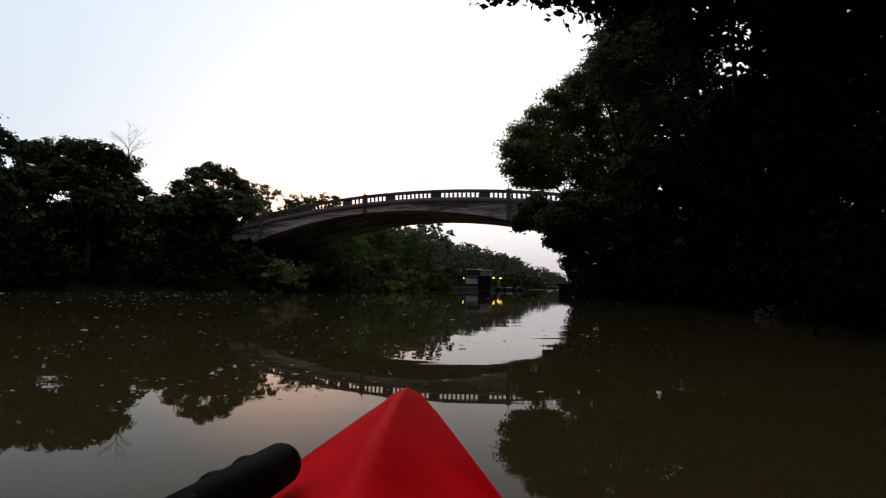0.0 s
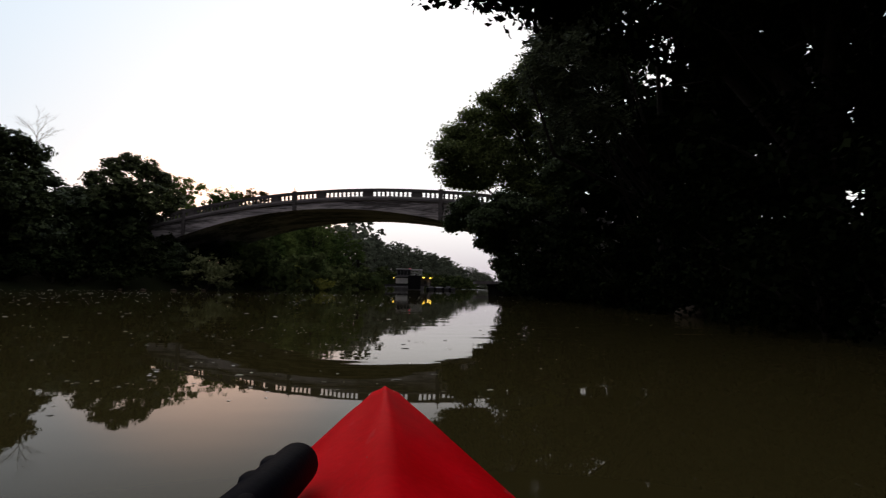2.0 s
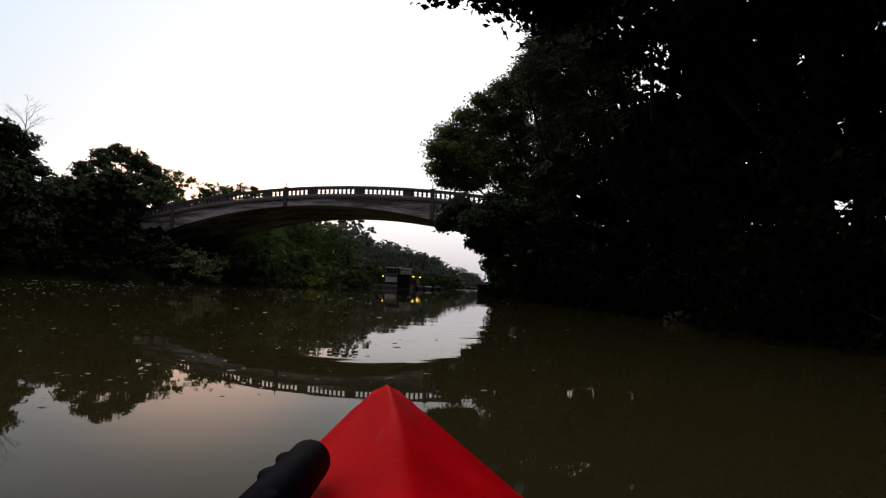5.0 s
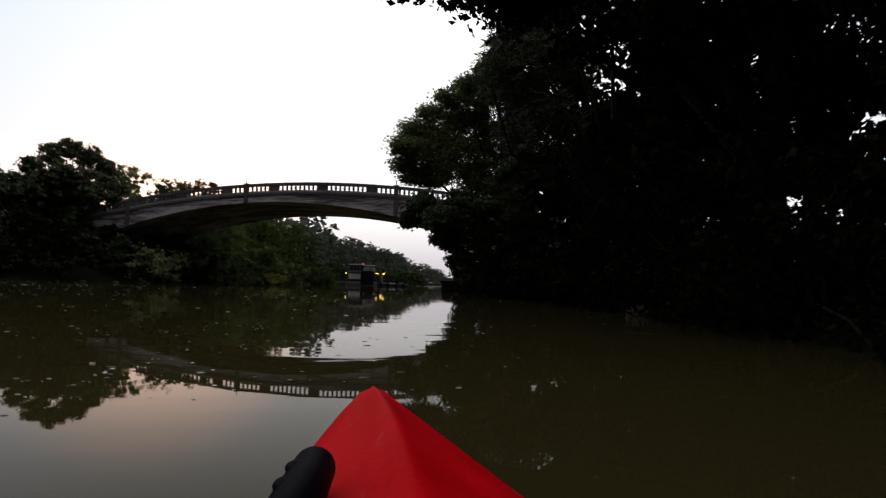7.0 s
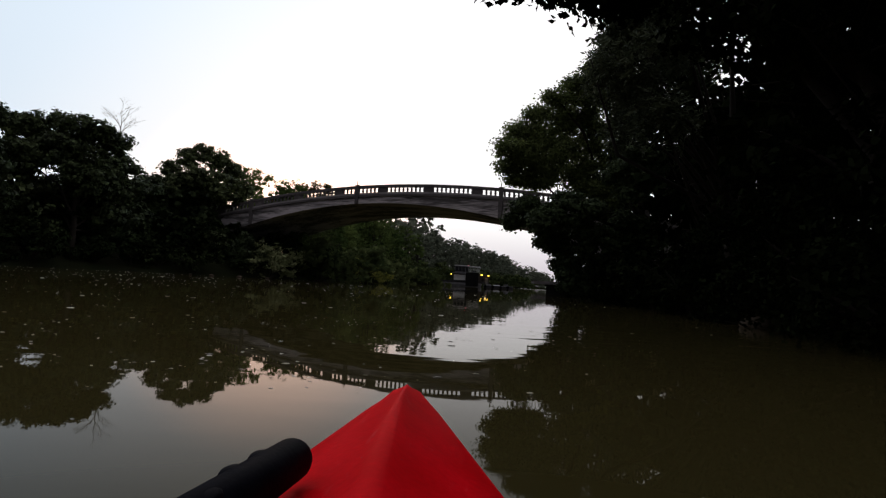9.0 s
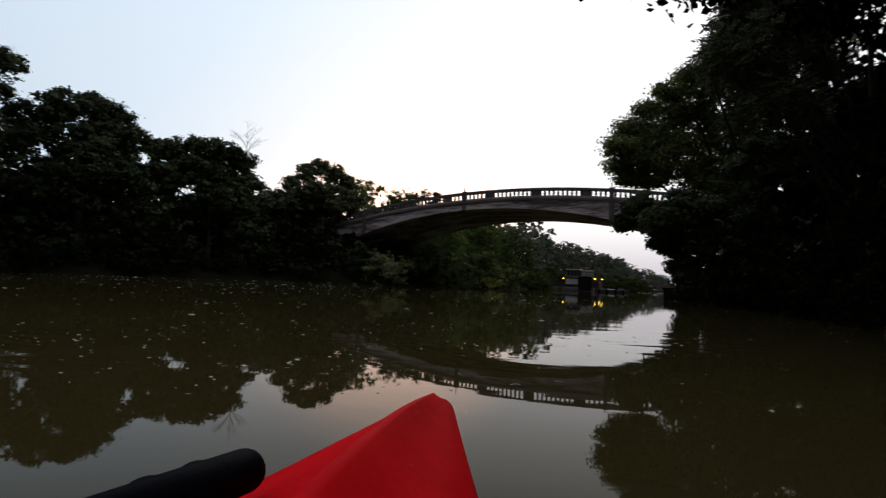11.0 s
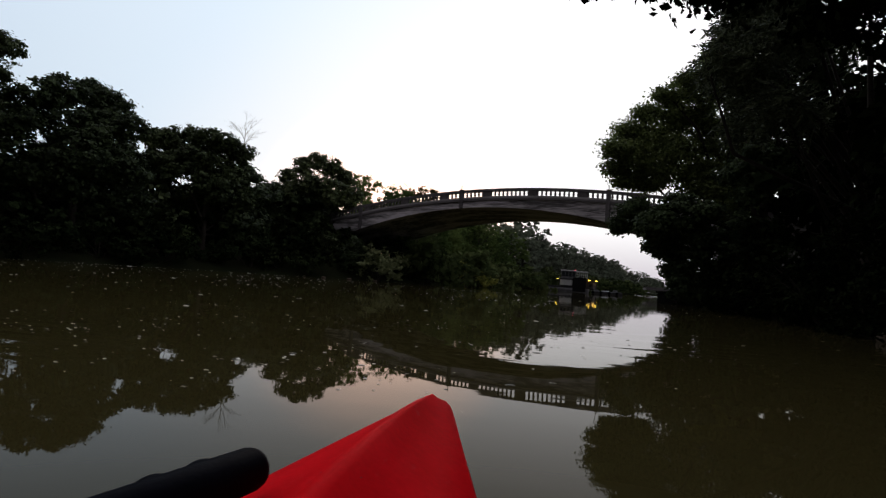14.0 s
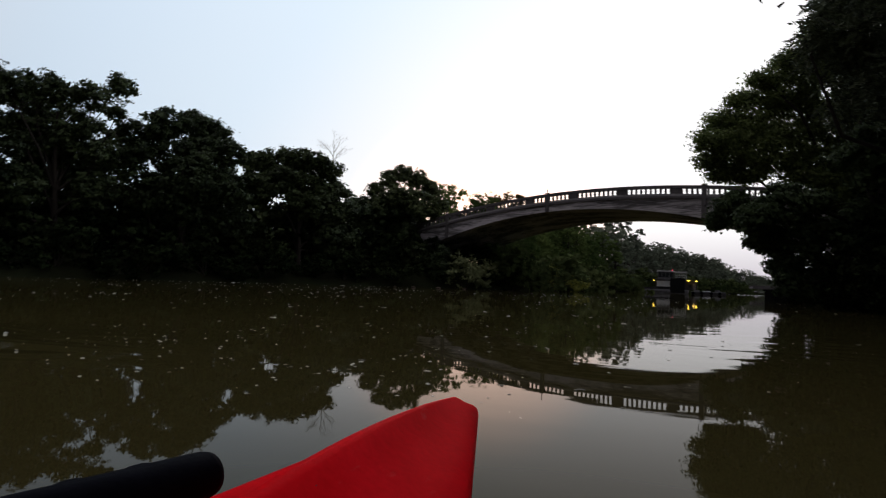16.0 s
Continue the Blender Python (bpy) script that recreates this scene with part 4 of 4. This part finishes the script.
def work_boat():
    root = new("work_boat")
    root.matrix_basis = pose(5.1, 140.0, 0, 0, 0, -4) @ Matrix.Diagonal((0.94, 1, 1, 1))
    tagged(root, "two-deck work boat with lit yellow deck lamps", "boat")
    bm = bmesh.new()
    box(bm, (-3.2, 0, -0.5), (7.0, 5.0, 0.85), 0.12)
    for v in bm.verts:
        if v.co.z < 0:
            v.co.x = -3.2 + (v.co.x + 3.2) * 0.94 + 0.35
    part("hull", bm, STEEL_PALE, root, "worn grey painted steel hull")
    solid("rubbing_strake", (-3.3, -0.12, 0.30), (6.0, 0.0, 0.62), STEEL_PALE, root, 0.03, "worn pale grey rubbing strake")
    solid("bulwark", (-3.2, 0.0, 0.85), (0.1, 0.12, 1.25), STEEL_GREY, root)
    house = solid("lower_deckhouse", (-0.3, 0.5, 0.85), (6.3, 4.5, 2.95), STEEL_GREY, root)
    solid("side_panel", (0.0, 0.42, 1.45), (2.9, 0.5, 2.7), STEEL_WHITE, house, 0.01, "white painted panel")
    solid("porthole_strip", (0.3, 0.40, 1.1), (2.5, 0.46, 1.35), DARK_GLASS, house, 0.005)
    solid("upper_deck", (-0.4, 0.0, 2.95), (6.2, 5.0, 3.10), STEEL_PALE, root, 0.02, "pale grey upper deck edge")
    wh = solid("wheelhouse", (0.2, 0.6, 3.10), (3.6, 4.2, 4.75), STEEL_PALE, root, 0.04, "pale grey painted wheelhouse")
    for k in range(4):
        solid("window", (0.32 + k * 0.82, 0.55, 3.45), (1.04 + k * 0.82, 0.6, 4.58), DARK_GLASS, wh, 0.005)
    solid("wheelhouse_roof", (0.0, 0.3, 4.75), (3.9, 4.5, 4.92), STEEL_WHITE, root, 0.02, "white painted roof")
    solid("canopy", (3.9, 0.5, 4.66), (6.5, 4.3, 4.78), STEEL_WHITE, root, 0.02)
    for k in range(6):
        x = 3.95 + k * 0.48
        solid("stanchion", (x - 0.035, 0.35, 3.10), (x + 0.035, 0.42, 4.68), STEEL_WHITE, root, 0.0)
    for z in (3.5, 3.95):
        solid("guard_rail", (3.8, 0.36, z), (6.4, 0.41, z + 0.06), STEEL_WHITE, root, 0.0)
    solid("winch_housing", (4.4, 1.2, 3.10), (5.4, 2.6, 3.75), STEEL_DARK, root)
    solid("stair_housing", (3.0, -0.25, 0.2), (6.1, 0.48, 3.3), STEEL_DARK, root, 0.05, "black stair housing")
    cabin = solid("aft_cabin", (6.3, 0.8, 0.85), (8.7, 4.0, 2.75), STEEL_GREY, root, 0.04, "grey cabin under yellow lamps")
    solid("window", (6.9, 0.74, 1.4), (7.5, 0.8, 2.1), DARK_GLASS, cabin, 0.005)
    solid("door_leaf", (7.8, 0.75, 0.95), (8.4, 0.8, 2.3), STEEL_PALE, cabin, 0.005)
    solid("cabin_roof", (6.2, 0.4, 2.95), (9.1, 4.2, 3.07), STEEL_GREY, root, 0.02)
    solid("mast", (3.35, 2.0, 4.92), (3.45, 2.1, 5.6), STEEL_GREY, root, 0.0)
    solid("aerial", (1.2, 2.0, 4.92), (1.25, 2.05, 5.5), STEEL_GREY, root, 0.0)
    for x, z, y in ((-0.6, 2.75, 0.3), (6.9, 2.86, 0.62), (8.55, 2.80, 0.62)):
        solid("lamp_post" if x < 0 else "lamp_arm", (x - 0.06, y + 0.05, 0.85 if x < 0 else z), (x + 0.06, y + 0.2, z + 0.12), STEEL_GREY, root, 0.0)
        w = 0.14 if x < 0 else 0.22
        solid("deck_lamp", (x - w, y - 0.10, z - 0.08), (x + w, y + 0.05, z + 0.08), LAMP_YELLOW, root, 0.03, "lit yellow deck lamp")
    solid("mast_lamp", (3.32, 1.7, 4.95), (3.48, 1.9, 5.1), LAMP_RED, root, 0.03, "lit red mast lamp")


work_boat()
glow = new("deck_lamp_light", bpy.data.lights.new("deck_lamp_light", "POINT"))
glow.data.energy, glow.data.color, glow.data.shadow_soft_size = 5, (1.0, 0.62, 0.15), 0.2
glow.matrix_world = pose(4.9, 140.0, 0, 0, 0, -4) @ pose(7.7, 0.1, 2.5)


def barge():
    root = new("barge")
    root.matrix_basis = pose(4.9, 140.0, 0, 0, 0, -4) @ pose(7.2, -0.9, 0)
    tagged(root, "low grey flat barge moored beside the work boat", "barge")
    bm = bmesh.new()
    box(bm, (0, -2.0, -0.4), (6.6, 0.7, 0.55), 0.1)
    for v in bm.verts:
        if v.co.x > 3:
            v.co.z = v.co.z * 0.85 + (0.25 if v.co.z < 0 else 0)
    part("hull", bm, STEEL_GREY, root)
    solid("deck_edge", (-0.05, -2.06, 0.5), (6.6, -1.96, 0.62), STEEL_PALE, root, 0.02)
    for k, (x, w, h) in enumerate(((0.5, 1.1, 0.35), (2.2, 1.5, 0.22), (4.6, 0.9, 0.45))):
        solid("deck_crate", (x, -1.4, 0.52), (x + w, 0.0, 0.55 + h), STEEL_PALE if k != 1 else STEEL_WHITE, root, 0.05)
    for x in (0.3, 2.0, 3.8, 5.4):
        bm = bmesh.new()
        bmesh.ops.create_cone(bm, cap_ends=True, segments=14, radius1=0.3, radius2=0.3, depth=0.2, matrix=Matrix.Translation((x, -2.14, 0.30)) @ Matrix.Rotation(radians(90), 4, "X"))
        part("tyre_fender", bm, BLACK, root, "black tyre fender")


barge()

# ---- foam and leaf litter drifting on the water ----
def floating(name, spots, mat, label, category, rng, flat):
    v, f = [], []
    for x, y, r in spots:
        b = len(v)
        n = 7
        e = rng.uniform(0.3, 1.0)
        a0 = rng.uniform(0, 6.28)
        for k in range(n):
            a = a0 + 2 * math.pi * k / n
            q = r * rng.uniform(0.55, 1.3)
            v.append((x + math.cos(a) * q, y + math.sin(a) * q * e, 0.001))
        for k in range(n):
            a = a0 + 2 * math.pi * k / n
            v.append((x + math.cos(a) * r * 0.6, y + math.sin(a) * r * 0.6 * e, 0.001 + r * flat))
        for k in range(n):
            k2 = (k + 1) % n
            f.append((b + k, b + k2, b + n + k2, b + n + k))
        f.append(tuple(range(b + n, b + 2 * n)))
    tagged(new(name, mesh_of(name, v, f, mat)), label, category, kind="stuff")


rng = np.random.default_rng(55)
spots = []
for _ in range(150):
    y = 3.2 + 40 * rng.uniform() ** 1.5
    x = rng.uniform(left_bank(y) * 0.75, 1.0 + y * 0.10)
    for _ in range(int(rng.integers(3, 16))):
        spots.append((x + rng.normal() * (0.4 + y * 0.05), y + rng.normal() * (0.3 + y * 0.05), min(0.06, 0.0080 * math.exp(rng.normal() * 0.75) * (1 + y * 0.05))))
for _ in range(44):   # thicker rafts close to the kayak
    x, y = rng.uniform(-5.0, -0.6), rng.uniform(2.6, 8.5)
    for _ in range(int(rng.integers(2, 8))):
        spots.append((x + rng.normal() * 0.25, y + rng.normal() * 0.2, rng.uniform(0.006, 0.018)))
for _ in range(80):   # a broken drift line along the shore
    y0 = rng.uniform(22, 60)
    for _ in range(int(rng.integers(2, 11))):
        y = y0 + rng.normal() * 1.2
        spots.append((left_bank(y) + 0.5 + abs(rng.normal()) * 0.35, y, 0.016 * math.exp(rng.normal() * 0.7)))
floating("foam_flecks", [p for p in spots if right_bank(p[1]) - 1 > p[0]], FOAM, "white foam flecks drifting on the water", "foam", rng, 0.12)
spots = []
for _ in range(130):
    y = rng.uniform(3, 45)
    x = rng.uniform(left_bank(y) * 0.8, right_bank(y) - 0.8)
    spots.append((x, y, rng.uniform(0.010, 0.03) * (1 + y * 0.025)))
floating("leaf_litter", spots, SCUM, "dead leaves and scum floating on the water", "leaves", rng, 0.1)

# ---- the kayak ----
KY = -1.0
BOW = Vector((-0.23, 1.634, 0))
KM = Matrix.Translation(BOW) @ Matrix.Rotation(radians(KY), 4, "Z")   # local y forward, origin under the bow tip


def kayak():
    root = new("kayak")
    root.matrix_basis = KM
    tagged(root, "red plastic kayak floating on the canal", "kayak")
    LEN = 3.05
    X0 = -0.09

    def half(d):   # half width at d behind the tip
        if d < 0.8:
            return 0.030 + 0.246 * d - 0.008 * math.exp(-d / 0.02)
        f = (d - 0.8) / (LEN - 0.8)
        return 0.227 + 0.24 * f - 0.445 * f ** 2.2 if f < 0.97 else 0.015

    def ridge(d):
        return 0.278 + 0.027 * min(1, d / 0.12) - 0.02 * min(1, d) + 0.05 * math.sin(math.pi * min(1, d / 1.4)) if d < 1.4 else 0.285 + 0.01 * (d - 1.4)

    def gun(d):
        return 0.279 + 0.006 * min(1, d / 0.1) - 0.05 * min(1, d / 0.9) + 0.05 * max(0, d - 2.2)

    n = 48
    bm = bmesh.new()
    rings = []
    for i in range(n + 1):
        d = LEN * (i / n) ** 1.15
        w, r, g = half(d), ridge(d), gun(d)
        keel = -0.10 + 0.30 * max(0, 1 - d / 0.45) ** 2 + 0.28 * max(0, (d - LEN + 0.45) / 0.45) ** 2
        k = max(0.0, 1 - d / 0.35)   # the nose is rounded off, the deck behind it ridged
        m1, m2 = 0.85 + 0.13 * k, 0.36 + 0.44 * k
        sec = [(0, r + 0.008 - 0.006 * k), (0.07, r + 0.004 - 0.003 * k), (0.16, r * m1 + g * (1 - m1)), (0.60, r * m2 + g * (1 - m2)), (0.93, g + 0.012 * min(1, d / 0.25) - 0.004), (1.0, g - 0.014), (0.97, g - 0.04), (0.86, g * 0.3 + keel * 0.7 + 0.02), (0.55, keel + 0.015), (0, keel)]
        ring = [bm.verts.new((X0 + w * a, -d, z)) for a, z in sec] + [bm.verts.new((X0 - w * a, -d, z)) for a, z in sec[-2:0:-1]]
        rings.append(ring)
    m = len(rings[0])
    cock = (1.55, 2.45)
    for i in range(n):
        d = -(rings[i][0].co.y + rings[i + 1][0].co.y) / 2
        for k in range(m):
            k2 = (k + 1) % m
            if cock[0] < d < cock[1] and (k < 3 or k >= m - 3):
                continue
            bm.faces.new((rings[i][k], rings[i][k2], rings[i + 1][k2], rings[i + 1][k]))
    bm.faces.new(rings[0][::-1])
    bm.faces.new(rings[-1])
    bmesh.ops.recalc_face_normals(bm, faces=bm.faces)
    nose = random.Random(8)
    for v in bm.verts:
        if v.co.y > -0.03:
            v.co.x += nose.uniform(-0.001, 0.001)
            v.co.z += nose.uniform(-0.0015, 0.001)
    hull = part("hull", bm, RED, root, "glossy red moulded hull and deck", True)
    md = hull.modifiers.new("thick", "SOLIDIFY")
    md.thickness = 0.006
    # coaming round the cockpit, seat inside, toggle and pad eyes
    pts = []
    for k in range(33):
        t = 2 * math.pi * k / 32
        d = (cock[0] + cock[1]) / 2 - math.cos(t) * 0.47
        pts.append(((X0 + math.sin(t) * 0.235, -d, 0.29), 0.018))
    v, f = tube_mesh([pts], 8)
    ob = new("coaming", mesh_of("coaming", v, f, BLACK_PLASTIC, True))
    ob.parent = root
    bm = bmesh.new()
    box(bm, (X0 - 0.2, -2.33, -0.05), (X0 + 0.2, -1.90, 0.0), 0.02)
    box(bm, (X0 - 0.19, -2.38, 0.0), (X0 + 0.19, -2.31, 0.30), 0.025)
    part("seat", bm, BLACK_PLASTIC, root, "black plastic seat")
    bm = bmesh.new()
    bmesh.ops.create_uvsphere(bm, u_segments=12, v_segments=8, radius=0.034, matrix=Matrix.Translation((X0 + 0.0, -0.84, 0.322)) @ Matrix.Diagonal((1, 1.3, 0.35, 1)))
    part("deck_fitting", bm, BLACK_PLASTIC, root, "black deck fitting", True)


kayak()


def rod_tube():
    root = new("black_tube")
    root.matrix_basis = KM
    tagged(root, "thick black rubber tube with raised knobs lying on the deck", "tube")
    a, b = Vector((-0.224, -0.85, 0.322)), Vector((-0.300, -1.75, 0.385))
    R = 0.032
    path = [(a + Vector((0.0005, 0.004, 0)), R * 0.55), (a, R * 0.93), (a + (b - a) * 0.012, R), (b, R), (b + (b - a) * 0.005, R * 0.6)]
    v, f = tube_mesh([path], 20)
    f = list(f) + [tuple(range(19, -1, -1)), tuple(range(len(v) - 20, len(v)))]
    ob = new("sleeve", mesh_of("sleeve", v, f, BLACK, True))
    ob.parent = root
    for k, s in ((0.115, -0.5), (0.215, -0.5), (0.34, 0.3), (0.5, -0.3)):
        bm = bmesh.new()
        p = a + (b - a) * k + Vector((0.03 * s, 0, 0.0258 - 0.012 * s * s))
        bmesh.ops.create_uvsphere(bm, u_segments=12, v_segments=8, radius=0.017, matrix=Matrix.Translation(p) @ Matrix.Diagonal((0.8, 1.6, 0.4, 1)))
        part("knob", bm, BLACK, root, smooth=True)
    for k in (0.35, 0.8):
        p = a + (b - a) * k
        bm = bmesh.new()
        box(bm, (p.x - 0.03, p.y - 0.05, 0.22), (p.x + 0.05, p.y + 0.05, p.z - 0.015), 0.01)
        part("bracket", bm, BLACK_PLASTIC, root)


rod_tube()
